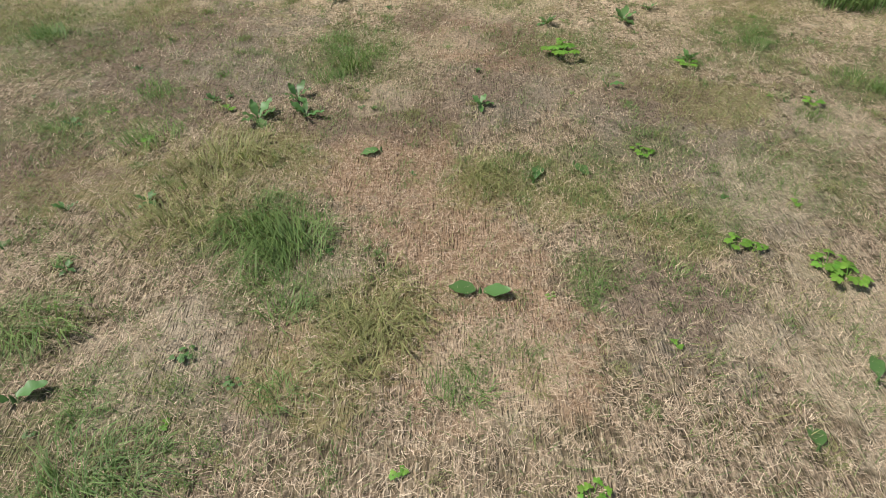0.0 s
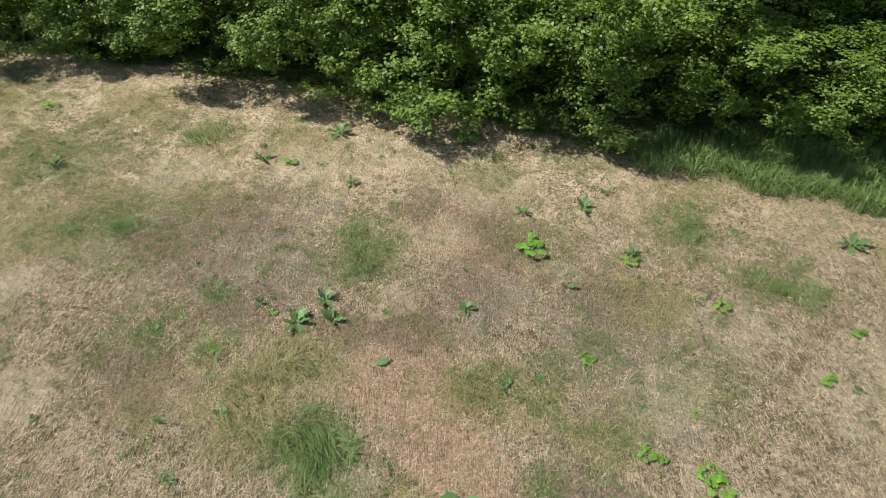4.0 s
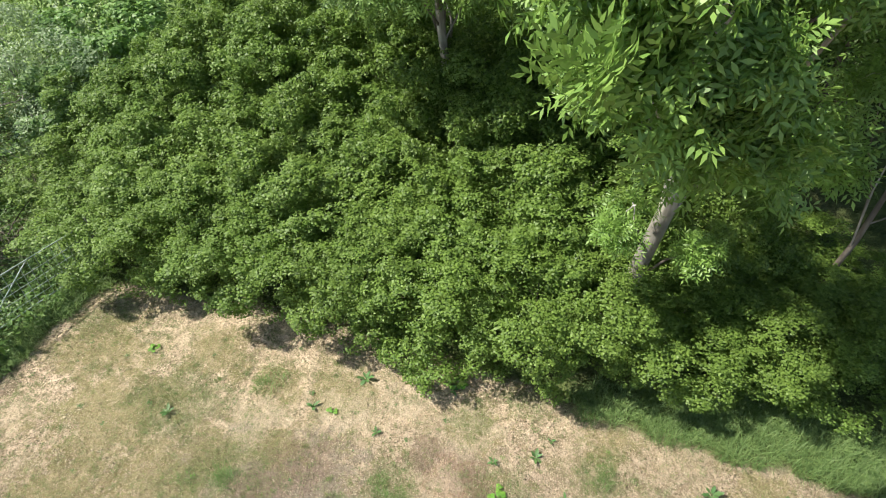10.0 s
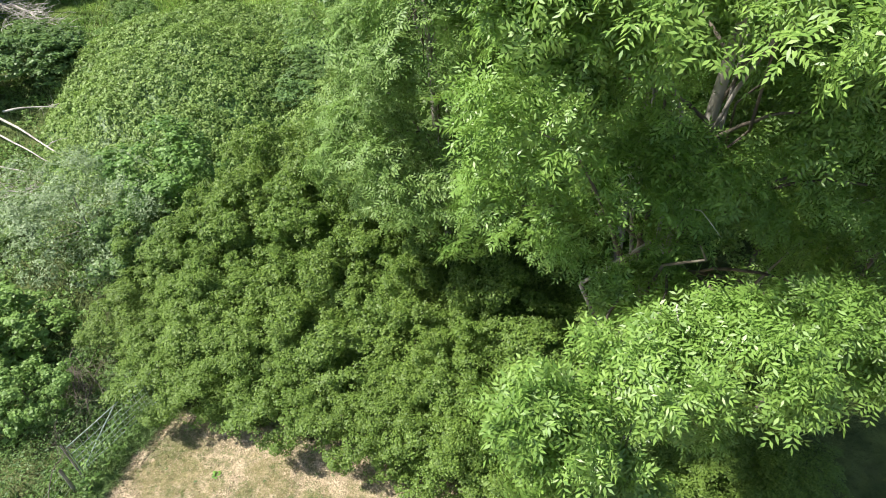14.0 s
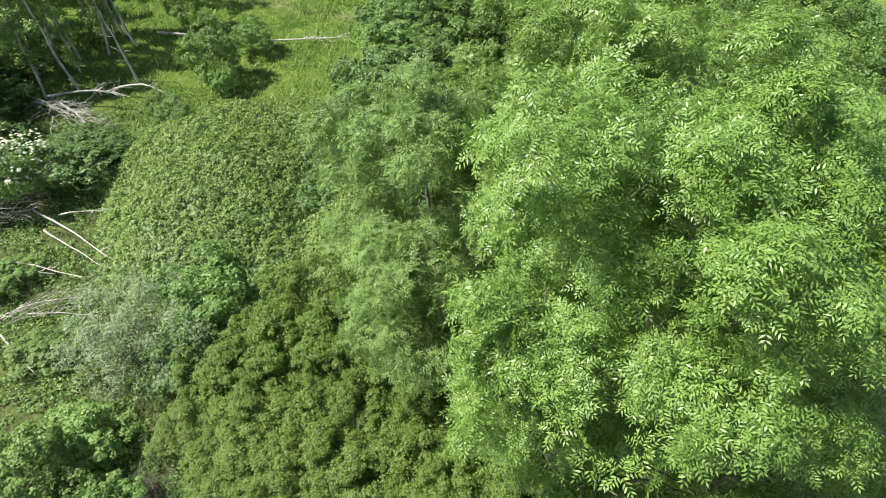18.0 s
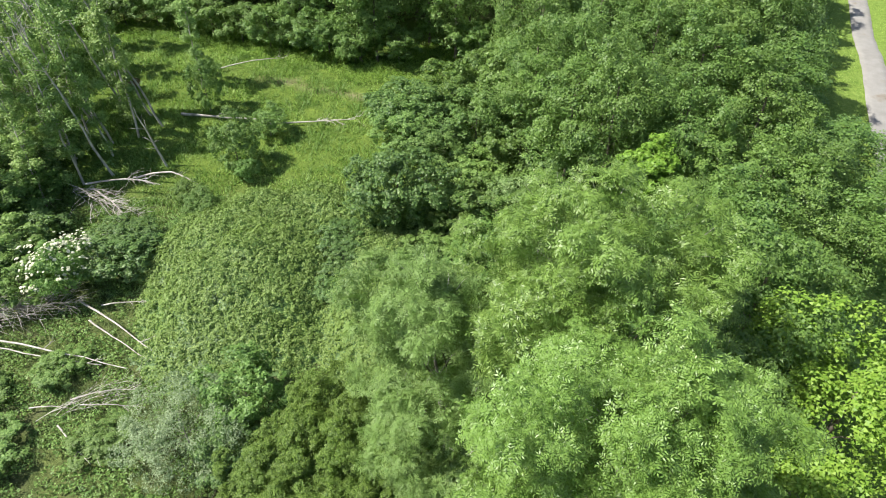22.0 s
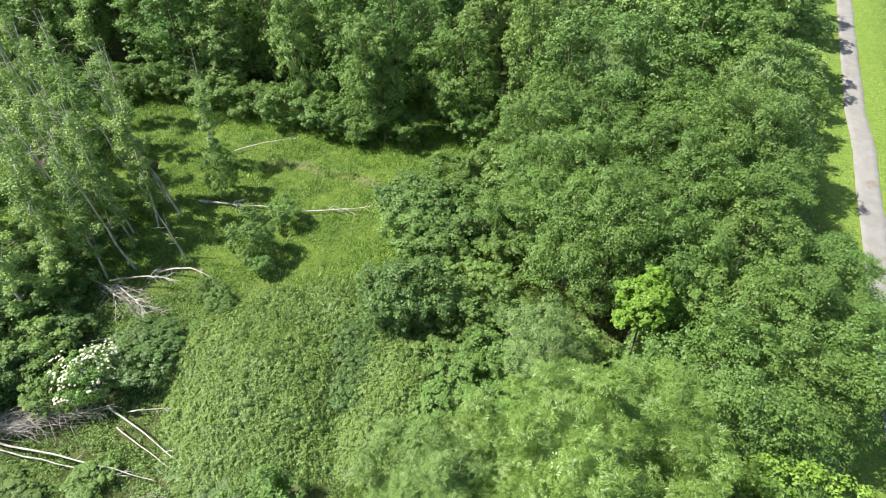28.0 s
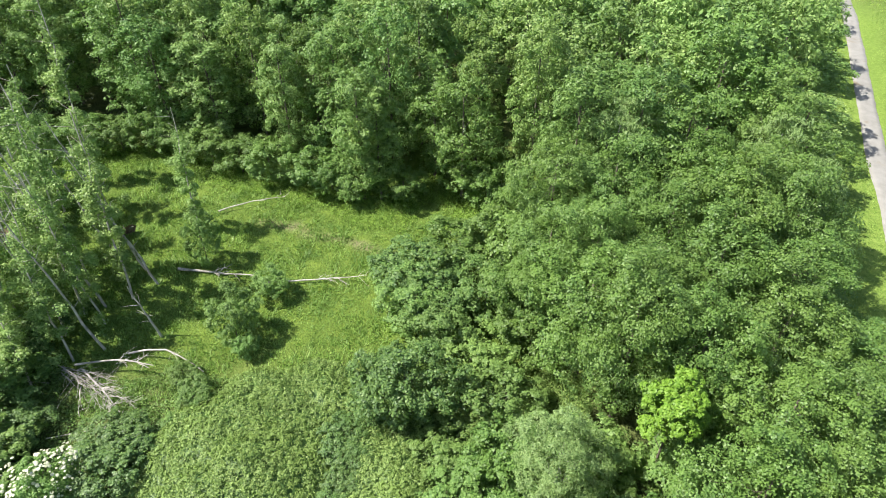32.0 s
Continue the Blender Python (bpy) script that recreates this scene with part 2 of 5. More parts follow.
M_PALE_WEED = leaf_mat("bright weed leaves", (0.110, 0.260, 0.035), (0.190, 0.360, 0.060), thin=0.3)
M_TUFT = leaf_mat("green grass blades", (0.075, 0.140, 0.038), (0.220, 0.310, 0.100), rough=0.6, vary=0.12)
M_OLIVE = leaf_mat("olive grass blades", (0.150, 0.160, 0.060), (0.360, 0.345, 0.150), rough=0.65, vary=0.08)
M_STRAW = leaf_mat("straw blades", (0.285, 0.200, 0.124), (0.880, 0.728, 0.545), (0.590, 0.465, 0.325), rough=0.7, thin=0.05, gloss=0.2, vary=0.03)
M_STRAW_RED = leaf_mat("reddish straw blades", (0.330, 0.215, 0.135), (0.760, 0.590, 0.440), rough=0.7, thin=0.05, gloss=0.2, vary=0.03)
M_STRAW_GREY = leaf_mat("weathered grey straw blades", (0.120, 0.086, 0.060), (0.385, 0.302, 0.232), rough=0.75, thin=0.05, gloss=0.2, vary=0.03)
M_LIME = leaf_mat("bright meadow herbs", (0.140, 0.270, 0.032), (0.310, 0.475, 0.075), thin=0.3, vary=0.05)
M_BLOOM = leaf_mat("elder blossom", (0.60, 0.60, 0.42), (0.80, 0.79, 0.62), thin=0.3)
M_BARK_ASH = bark_mat("pale ash bark", (0.24, 0.22, 0.18), (0.44, 0.41, 0.35), 9)
M_BARK = bark_mat("dark bark", (0.10, 0.08, 0.06), (0.22, 0.19, 0.15), 8)
M_DEAD = bark_mat("bleached dead wood", (0.40, 0.37, 0.32), (0.64, 0.60, 0.54), 7)
M_TWIG = bark_mat("grey twigs", (0.24, 0.22, 0.185), (0.44, 0.41, 0.36), 9)

# ---------------- ground ----------------
# patches of the lawn: x, y, radius
GREEN = [(1.27, 5.53, 0.35), (3.07, 5.87, 0.3), (-4.83, 7.1, 0.7), (-2.25, 2.2, 0.25), (1.51, 3.93, 0.25), (1.72, 3.12, 0.3), (-1.65, 1.75, 0.25), (0.14, 1.85, 0.15), (0.49, 3.53, 0.3), (0.91, 2.58, 0.2), (0.76, 6.8, 0.4), (1.88, 7.2, 0.4), (-0.75, 5.2, 0.5), (-1.1, 2.9, 0.45), (-0.9, 2.45, 0.35), (-3.7, 5.6, 0.7), (2.9, 5.5, 0.4), (3.8, 4.75, 0.45), (1.1, 5.4, 0.45), (-1.6, 1.5, 0.45),
         (-2.3, 2.1, 0.3), (1.0, 3.6, 0.4), (2.6, 3.5, 0.5), (-0.9, 5.5, 0.5), (-5.3, 7.2, 0.7), (-7.4, 9.4, 0.6), (3.0, 5.8, 0.35), (-2.9, 4.1, 0.4)]
OLIVE = [(-2.59, 3.35, 0.35), (-2.94, 6.25, 0.5), (0.88, 3.29, 0.3), (1.52, 2.96, 0.3), (-4.16, 6.25, 0.6), (-0.67, 1.81, 0.3), (3.13, 6.3, 0.4), (0.76, 6.6, 0.4), (-1.75, 3.4, 0.55), (-1.4, 3.7, 0.5), (-0.35, 2.2, 0.38), (0.3, 3.5, 0.35), (-6.1, 6.9, 1.1), (-7.2, 8.6, 0.9), (-1.9, 7.4, 0.6), (-5.0, 5.6, 0.8), (-4.6, 8.4, 0.7),
         (5.6, 5.2, 0.6), (2.2, 4.6, 0.5), (-6.6, 5.2, 0.9), (6.5, 4.2, 0.8), (-3.2, 7.6, 0.5)]
BROWN = [(0.49, 5.64, 0.42), (0.79, 5.21, 0.35), (-0.14, 6.12, 0.4), (-0.25, 4.23, 0.4), (-2.4, 6.0, 0.6), (-2.94, 5.42, 0.6), (-2.13, 4.55, 0.45), (-2.9, 3.5, 0.45), (1.41, 2.32, 0.3), (1.28, 2.52, 0.25), (1.73, 4.64, 0.45), (-0.9, 4.2, 0.3), (0.4, 4.75, 0.35)]
RUSSET = [(-0.35, 3.53, 0.4), (0.06, 2.81, 0.4), (0.32, 2.16, 0.4), (0.23, 2.5, 0.3), (-0.98, 1.95, 0.3), (-0.01, 3.3, 0.35), (0.5, 5.5, 0.5), (0.3, 5.8, 0.4), (0.2, 2.2, 0.5), (0.05, 3.0, 0.5), (-0.3, 3.7, 0.5), (0.55, 1.9, 0.3)]
GREY = [(-2.5, 5.6, 1.0), (-1.9, 4.9, 0.7), (1.9, 4.1, 0.8), (1.3, 2.3, 0.45), (-1.2, 1.9, 0.4), (-4.2, 6.0, 0.8), (2.0, 3.2, 0.5), (0.4, 4.6, 0.5)]
PALE = [(0.21, 5.53, 0.25), (1.34, 4.96, 0.22), (0.18, 2.05, 0.22), (-0.72, 2.55, 0.22), (-0.41, 4.56, 0.25), (-1.76, 7.1, 0.5), (3.1, 4.15, 0.4), (-1.46, 2.09, 0.3), (2.12, 3.35, 0.4), (-0.7, 7.27, 0.4), (2.24, 2.28, 0.3), (-4.7, 4.75, 0.35), (-3.9, 3.45, 0.35), (0.3, 2.0, 0.35), (0.2, 5.6, 0.25), (2.3, 2.0, 0.6), (-1.6, 1.9, 0.3), (4.6, 3.2, 0.9), (-3.5, 6.9, 0.5), (0.6, 6.6, 0.5), (-6.6, 4.2, 0.6)]


def patches(x, y, spots):
    f = np.zeros_like(x)
    for k, (cx, cy, r) in enumerate(spots):
        d = np.hypot(x - cx, (y - cy) * 1.15) / r + 0.5 * wave(x, y, 0.45, k) + 0.4 * wave(x, y, 0.17, k + 5)
        f = np.maximum(f, np.clip(1.45 - d, 0, 1))
    return f


def lines(*spans):
    out = []
    for a, b, step in spans:
        out.append(np.arange(a, b, step))
    return np.concatenate(out)


gx = np.unique(np.concatenate([lines((-3000, -200, 400), (-200, -60, 20), (-60, -12, 0.8), (-12, 10, 0.09), (10, 62, 0.8), (62, 200, 15), (200, 3001, 400))]).round(3))
gy = np.unique(np.concatenate([lines((-3000, -200, 400), (-200, -6, 12), (-6, 0.5, 0.5), (0.5, 11, 0.08), (11, 64, 0.5), (64, 120, 2), (120, 400, 20), (400, 3001, 400))]).round(3))
X, Y = np.meshgrid(gx, gy)
inside = field_inside(X, Y) + 0.15 * wave(X, Y, 0.6, 2)
dry = np.clip(inside / 0.25 + 0.5, 0, 1)
off = lane_off(X, Y)
Z = height(X, Y) + 0.018 * wave(X, Y, 0.35, 1) + 0.03 * wave(X, Y, 1.3, 4) + (1 - dry) * 0.10 * wave(X, Y, 2.2, 7)
calm = np.clip((np.abs(off) - 1.6) / 3, 0, 1)
Z = height(X, Y) * (1 - calm) + Z * calm - 0.10 * np.clip(2.4 - np.abs(off), 0, 1)
nx = len(gx)
i, j = np.meshgrid(np.arange(len(gy) - 1), np.arange(nx - 1), indexing="ij")
a = (i * nx + j).ravel()
ground_me = mesh_of("ground", np.stack([X, Y, Z], -1).reshape(-1, 3), np.stack([a, a + 1, a + nx + 1, a + nx], -1), smooth=True)
bare = np.clip(1.0 - np.abs((Y - (52.6 - (X + 18.9) * 0.34)) / 0.8 + 0.5 * wave(X, Y, 2.0, 3)), 0, 1) * np.clip((X + 21) / 3, 0, 1) * np.clip((-1.5 - X) / 3, 0, 1) * 0.7 * np.clip(0.7 + wave(X, Y, 2.6, 1), 0, 1)
for key, val in (("dry", dry), ("green", patches(X, Y, GREEN)), ("olive", patches(X, Y, OLIVE)), ("russet", patches(X, Y, RUSSET)), ("grey", patches(X, Y, GREY)),
                 ("pale", patches(X, Y, PALE)), ("brown", patches(X, Y, BROWN)), ("bare", bare), ("bleached", 0.12 + 0.68 * np.clip((Y - 4.5) / 2.5, 0, 1)), ("verge", np.clip(1.4 - np.abs(off) / 7, 0, 1)), ("meadow", np.clip((Y - 33) / 6, 0, 1) * np.clip(1 - (Y - 62) / 4, 0, 1))):
    at = ground_me.attributes.new(key, "FLOAT", "POINT")
    at.data.foreach_set("value", np.clip(val, 0, 1).astype(np.float32).ravel())


def ground_mat():
    m, nodes, links, bsdf = node_mat("parched lawn and rough ground")

    def attr(key):
        n = nodes.new("ShaderNodeAttribute")
        n.attribute_name = key
        return n.outputs["Fac"]

    tc = nodes.new("ShaderNodeTexCoord").outputs["Object"]
    # thatch: short fibres crossing in several directions
    fib = None
    for k, rot in enumerate((0.3, 1.2, 2.2)):
        mp = nodes.new("ShaderNodeMapping")
        mp.inputs["Rotation"].default_value = (0, 0, rot)
        mp.inputs["Scale"].default_value = (95, 13, 13)
        links.new(tc, mp.inputs["Vector"])
        f = noise_fac(nodes, links, 1.0, 0.35, 0.68, 3, mp.outputs[0])
        if fib is None:
            fib = f
        else:
            mx = nodes.new("ShaderNodeMath")
            mx.operation = "MAXIMUM" if k == 1 else "MULTIPLY"
            links.new(fib, mx.inputs[0])
            links.new(f, mx.inputs[1])
            fib = mx.outputs[0]
    fine = noise_fac(nodes, links, 42, 0.3, 0.7, 6, tc)
    mid = noise_fac(nodes, links, 5.5, 0.36, 0.64, 5, tc)
    broad = noise_fac(nodes, links, 0.9, 0.35, 0.65, 4, tc)
    soil = mix_col(nodes, links, fine, (0.022, 0.017, 0.011), (0.095, 0.073, 0.048))
    straw = mix_col(nodes, links, mid, (0.430, 0.312, 0.206), (0.83, 0.640, 0.460))
    straw = mix_col(nodes, links, noise_fac(nodes, links, 17, 0.50, 0.68, 4, tc), straw, (0.10, 0.090, 0.048))
    straw = mix_col(nodes, links, noise_fac(nodes, links, 2.6, 0.53, 0.68, 6, tc), straw, (0.240, 0.218, 0.098))
    straw = mix_col(nodes, links, noise_fac(nodes, links, 1.7, 0.54, 0.68, 7, tc), straw, (0.215, 0.165, 0.105))
    straw = mix_col(nodes, links, noise_fac(nodes, links, 31, 0.54, 0.66, 4, tc), straw, (0.86, 0.73, 0.52))
    straw = mix_col(nodes, links, noise_fac(nodes, links, 27, 0.54, 0.64, 5, tc), straw, (0.12, 0.108, 0.058))
    straw = mix_col(nodes, links, broad, straw, mix_col(nodes, links, 0.5, straw, (0.56, 0.465, 0.29)))
    lawn = mix_col(nodes, links, fib, soil, straw)
    fade = mix_col(nodes, links, attr("bleached"), lawn, straw)

    def over(base, key, col, k=0.75):
        # ragged edge: the patch breaks up into blades and flecks
        add = nodes.new("ShaderNodeMath")
        add.operation = "ADD"
        links.new(attr(key), add.inputs[0])
        links.new(noise_fac(nodes, links, 13, 0.2, 0.8, 7, tc), add.inputs[1])
        mr = nodes.new("ShaderNodeMapRange")
        mr.inputs["From Min"].default_value, mr.inputs["From Max"].default_value, mr.inputs["To Max"].default_value = 0.72, 1.12, k
        links.new(add.outputs[0], mr.inputs["Value"])
        return mix_col(nodes, links, mr.outputs[0], base, col)

    lawn = over(fade, "russet", mix_col(nodes, links, fine, (0.20, 0.115, 0.07), (0.47, 0.33, 0.215)), 0.7)
    lawn = over(lawn, "grey", mix_col(nodes, links, fine, (0.13, 0.11, 0.085), (0.32, 0.275, 0.21)), 0.65)
    lawn = over(lawn, "olive", mix_col(nodes, links, fine, (0.15, 0.135, 0.05), (0.33, 0.28, 0.13)), 0.6)
    lawn = over(lawn, "green", mix_col(nodes, links, fine, (0.07, 0.085, 0.03), (0.19, 0.20, 0.085)), 0.45)
    lawn = over(lawn, "brown", mix_col(nodes, links, fine, (0.085, 0.055, 0.040), (0.27, 0.185, 0.135)), 0.5)
    lawn = over(lawn, "pale", mix_col(nodes, links, fine, (0.36, 0.30, 0.205), (0.66, 0.56, 0.40)), 0.40)
    rough = mix_col(nodes, links, noise_fac(nodes, links, 1.3, 0.35, 0.65, 6, tc), (0.065, 0.090, 0.028), (0.14, 0.175, 0.055))
    rough = mix_col(nodes, links, noise_fac(nodes, links, 0.4, 0.5, 0.7, 4, tc), rough, (0.115, 0.130, 0.055))
    sward = mix_col(nodes, links, noise_fac(nodes, links, 0.8, 0.3, 0.7, 8, tc), (0.10, 0.16, 0.025), (0.19, 0.27, 0.045))
    sward = mix_col(nodes, links, noise_fac(nodes, links, 9, 0.35, 0.75, 6, tc), sward, (0.085, 0.135, 0.03))
    col = mix_col(nodes, links, attr("meadow"), rough, sward)
    col = mix_col(nodes, links, attr("verge"), col, mix_col(nodes, links, noise_fac(nodes, links, 2.5, 0.3, 0.7, 8, tc), (0.13, 0.215, 0.035), (0.22, 0.31, 0.065)))
    col = mix_col(nodes, links, attr("bare"), col, mix_col(nodes, links, fine, (0.24, 0.19, 0.12), (0.40, 0.33, 0.23)))
    col = mix_col(nodes, links, attr("dry"), col, lawn)
    links.new(col, bsdf.inputs["Base Color"])
    bsdf.inputs["Roughness"].default_value = 0.95
    bsdf.inputs["Specular IOR Level"].default_value = 0.15
    bp = nodes.new("ShaderNodeBump")
    bp.inputs["Strength"].default_value, bp.inputs["Distance"].default_value = 0.9, 0.02
    links.new(fib, bp.inputs["Height"])
    b2 = nodes.new("ShaderNodeBump")
    b2.inputs["Strength"].default_value, b2.inputs["Distance"].default_value = 0.7, 0.05
    links.new(mid, b2.inputs["Height"])
    links.new(bp.outputs[0], b2.inputs["Normal"])
    links.new(b2.outputs[0], bsdf.inputs["Normal"])
    return m


ground_me.materials.append(ground_mat())
tagged(new("ground", ground_me), "sloping ground with parched straw lawn and rough green land", "ground", kind="structure")


# ---------------- lane ----------------
def gravel_mat():
    m, nodes, links, bsdf = node_mat("worn lane surface")
    tc = nodes.new("ShaderNodeTexCoord").outputs["Object"]
    f1 = noise_fac(nodes, links, 1.1, 0.35, 0.65, 8, tc)
    f2 = noise_fac(nodes, links, 14, 0.3, 0.7, 6, tc)
    col = mix_col(nodes, links, f1, (0.205, 0.198, 0.180), (0.300, 0.290, 0.268))
    col = mix_col(nodes, links, f2, col, (0.25, 0.242, 0.222))
    col = mix_col(nodes, links, noise_fac(nodes, links, 0.55, 0.6, 0.72, 3, tc), col, (0.20, 0.17, 0.13))
    links.new(col, bsdf.inputs["Base Color"])
    bsdf.inputs["Roughness"].default_value = 0.92
    bp = nodes.new("ShaderNodeBump")
    bp.inputs["Strength"].default_value, bp.inputs["Distance"].default_value = 0.5, 0.02
    links.new(f2, bp.inputs["Height"])
    links.new(bp.outputs[0], bsdf.inputs["Normal"])
    return m


ly = np.concatenate([np.arange(-40, 150, 0.5), np.arange(150, 900, 15.0)])
cross = np.array([-1.02, -0.95, -0.5, 0.0, 0.5, 0.95, 1.02])
rise = np.array([-0.06, 0.02, 0.035, 0.055, 0.035, 0.02, -0.06])
lc = np.convolve(np.pad(np.interp(ly, LANE_Y, LANE_X), 12, mode="reflect", reflect_type="odd"), np.ones(25) / 25, "valid")
LX = lc[:, None] + cross[None] / 0.92 * (1 + 0.06 * wave(ly[:, None], cross[None] * 3, 3.0, 2) + 0.07 * wave(ly[:, None], cross[None] * 4, 0.8, 5))
LYY = np.repeat(ly[:, None], 7, 1)
LZ = height(LX, LYY) + rise[None] + 0.01
k = np.arange((len(ly) - 1) * 6)
r0, c0 = k // 6, k % 6
tagged(new("road", mesh_of("road", np.stack([LX, LYY, LZ], -1).reshape(-1, 3), np.stack([r0 * 7 + c0, r0 * 7 + c0 + 1, r0 * 7 + c0 + 8, r0 * 7 + c0 + 7], -1), gravel_mat(), True)),
       "narrow pale gravel lane with worn edges", "road", kind="structure")


# ---------------- crowns ----------------
def lumps(rng, R, n, rel, low=-0.35, depth=0.48):
    """Great lumps of foliage over an ellipsoid with a full skirt: centre, radius and way out of each."""
    k = np.arange(n)
    z = low + (1 - low) * (k + 0.5) / n
    a = k * 2.39996 + rng.uniform(0, 6)
    s = np.sqrt(1 - np.where(z < 0, 0.7 * z, z) ** 2)
    d = np.stack([s * np.cos(a), s * np.sin(a), z], -1) + rng.normal(size=(n, 3)) * 0.15
    c = d * np.asarray(R) * rng.uniform(depth, 0.76 + 0.3 * (depth - 0.48), (n, 1))
    return c, rel * np.mean(R) * rng.uniform(0.72, 1.25, n), unit(d)


def foliage(rng, R, n, rel, sub, leaves, low=-0.35, flat=0.6, inner=0.08, tips=3, tight=0.44, depth=0.48):
    """Points and normals for leaves: great lumps carry boughs, boughs carry sprays, sprays carry leaves."""
    c, r, d = lumps(rng, R, n, rel, low, depth)
    up = np.array([0, 0, 1.0])
    bd = unit(rng.normal(size=(n, sub, 3)) + 0.9 * d[:, None] + 0.45 * up)
    bc = (c[:, None] + bd * r[:, None, None] * rng.uniform(0.6, 0.95, (n, sub, 1))).reshape(-1, 3)
    br = np.repeat(r, sub) * 0.42 * rng.uniform(0.65, 1.35, n * sub)
    m = len(bc)
    out = unit(bd.reshape(-1, 3) + 0.6 * np.repeat(d, sub, 0))
    td = unit(rng.normal(size=(m, tips, 3)) + 0.7 * out[:, None] + 0.25 * up)
    tc = (bc[:, None] + td * br[:, None, None] * 0.75 * np.array([1, 1, 0.7])).reshape(-1, 3)
    tr = np.repeat(br, tips) * (0.6 if tips < 5 else 0.46) * rng.uniform(0.6, 1.4, m * tips)
    tout = unit(td.reshape(-1, 3) + np.repeat(out, tips, 0))
    pick = rng.choice(len(tr), leaves, p=tr ** 1.7 / (tr ** 1.7).sum())
    # leaves sit on the outside of each spray, thinning towards its heart
    off = unit(rng.normal(size=(leaves, 3)) + 0.75 * tout[pick] + 0.3 * up)
    p = tc[pick] + off * (tr[pick] * 2.2 * tight * (1.15 - 0.75 * rng.uniform(size=leaves) ** 2.2))[:, None] * np.array([1, 1, 0.5 + 0.5 * flat])
    nn = unit(0.68 * off + 0.25 * tout[pick] + 0.5 * up + 0.42 * rng.normal(size=(leaves, 3)))
    k = int(leaves * inner)
    p[:k] = unit(rng.normal(size=(k, 3))) * np.asarray(R) * rng.uniform(0.35, 0.78, (k, 1))
    return p, nn, c


def wood_parts(rng, base, centre, targets, r0, share=0.55, sides=7, lean=(0, 0)):
    """A trunk that runs up into the crown, and limbs to the lumps."""
    base, centre = np.asarray(base, float), np.asarray(centre, float)
    top = centre + np.array([lean[0], lean[1], 0])
    line = bent(base, top, rng, 8, 0, 0.0035)
    rad = r0 * np.linspace(1, 0.35, 8)
    rad[0] *= 1.35
    trunk = tube(line, rad, sides)
    limbs = []
    for t in targets:
        u = rng.uniform(share * 0.7, 0.95)
        k = u * 7
        a = line[int(k)] + (line[min(int(k) + 1, 7)] - line[int(k)]) * (k - int(k))
        rr = r0 * (1 - 0.65 * u) * 0.36
        limbs.append(tube(bent(a, t, rng, 6, 0.10), rr * np.linspace(1, 0.18, 6), 5))
    return trunk, limbs


def make_tree(name, label, category, seed, top, R, crown_low, lump_n, rel, sub, leaves, size, mat, bark, r0, low=-0.35, wide=0.6, limbs=6, group="", flat=0.6, droop=0.0, tri=True, depth=0.55, tips=3):
    """A tree with its foot at the origin: trunk, limbs and a crown of clumped leaves."""
    rng = np.random.default_rng(seed)
    centre = np.array([0, 0, crown_low + (top - crown_low) * 0.5])
    p, n, c = foliage(rng, R, lump_n, rel, sub, leaves, low, flat, inner=0.2 if tips > 4 else 0.12, tips=tips, depth=depth)
    p = p + centre
    head = np.array([0, 0, -droop]) + 0 * p if droop else None
    keep = p[:, 2] > 0.05
    crown = (leaf_tris if tri else leaf_quads)(p[keep], n[keep], size * rng.uniform(0.7, 1.3, keep.sum()), rng, wide, head=head)
    trunk, arms = wood_parts(rng, (0, 0, -0.4), centre + (0, 0, R[2] * 0.55), [q + centre for q in c[rng.choice(len(c), min(limbs, len(c)), replace=False)]], r0)
    ob = thing(name, label, category, group=group)
    part("trunk", mesh_of("trunk", *trunk, bark, True), ob)
    if arms:
        tagged(part("branchwork", mesh_of("branchwork", *join(arms), bark, True), ob), kind="stuff")
    part("crown", mesh_of("crown", *crown, mat), ob)
    return ob


def at(x, y, turn=0, s=1.0, sz=None, tilt=0.0, dz=0.0):
    return pose(x, y, hz(x, y) + dz, tilt, 0, turn) @ Matrix.Diagonal((s, s, sz or s, 1))


def plant(proto, spots, rng, jitter=0.12):
    """Copies of a tree at (x, y, scale, height scale)."""
    for k, (x, y, s, sz) in enumerate(spots):
        m = at(x, y, float(rng.uniform(0, 360)), s * float(rng.uniform(1 - jitter, 1 + jitter)), sz)
        if k == 0:
            proto.matrix_world = m
        else:
            sc = proto.scale.copy()
            proto.scale = (1, 1, 1)
            copy_thing(proto, m)
            proto.scale = sc

# ---------------- hawthorn thicket ----------------
rng = np.random.default_rng(11)
haw = "hawthorns of the thicket"
haws = []
for k, (R, top, nl, leaves, size) in enumerate((((1.6, 1.5, 1.8), 3.4, 30, 38000, 0.056), ((1.85, 1.8, 2.0), 3.9, 34, 44000, 0.066), ((1.95, 1.9, 2.1), 4.1, 36, 46000, 0.072))):
    haws.append(make_tree("hawthorn", "dense green hawthorn bush with small leaves", "bush", 20 + k, top, R, 0.0, nl, 0.36, 9, leaves, size, M_HAW, M_BARK, 0.05,
                          low=-0.95, wide=0.75, limbs=9, group=haw, tri=k > 0, depth=0.62, tips=6))
HAW_FRONT = [(-7.3, 11.3), (-5.6, 10.9), (-4.0, 10.6), (-1.6, 9.7), (0.2, 9.0), (2.0, 8.6), (3.5, 8.7), (5.0, 8.5), (6.5, 8.2), (8.4, 7.7)]
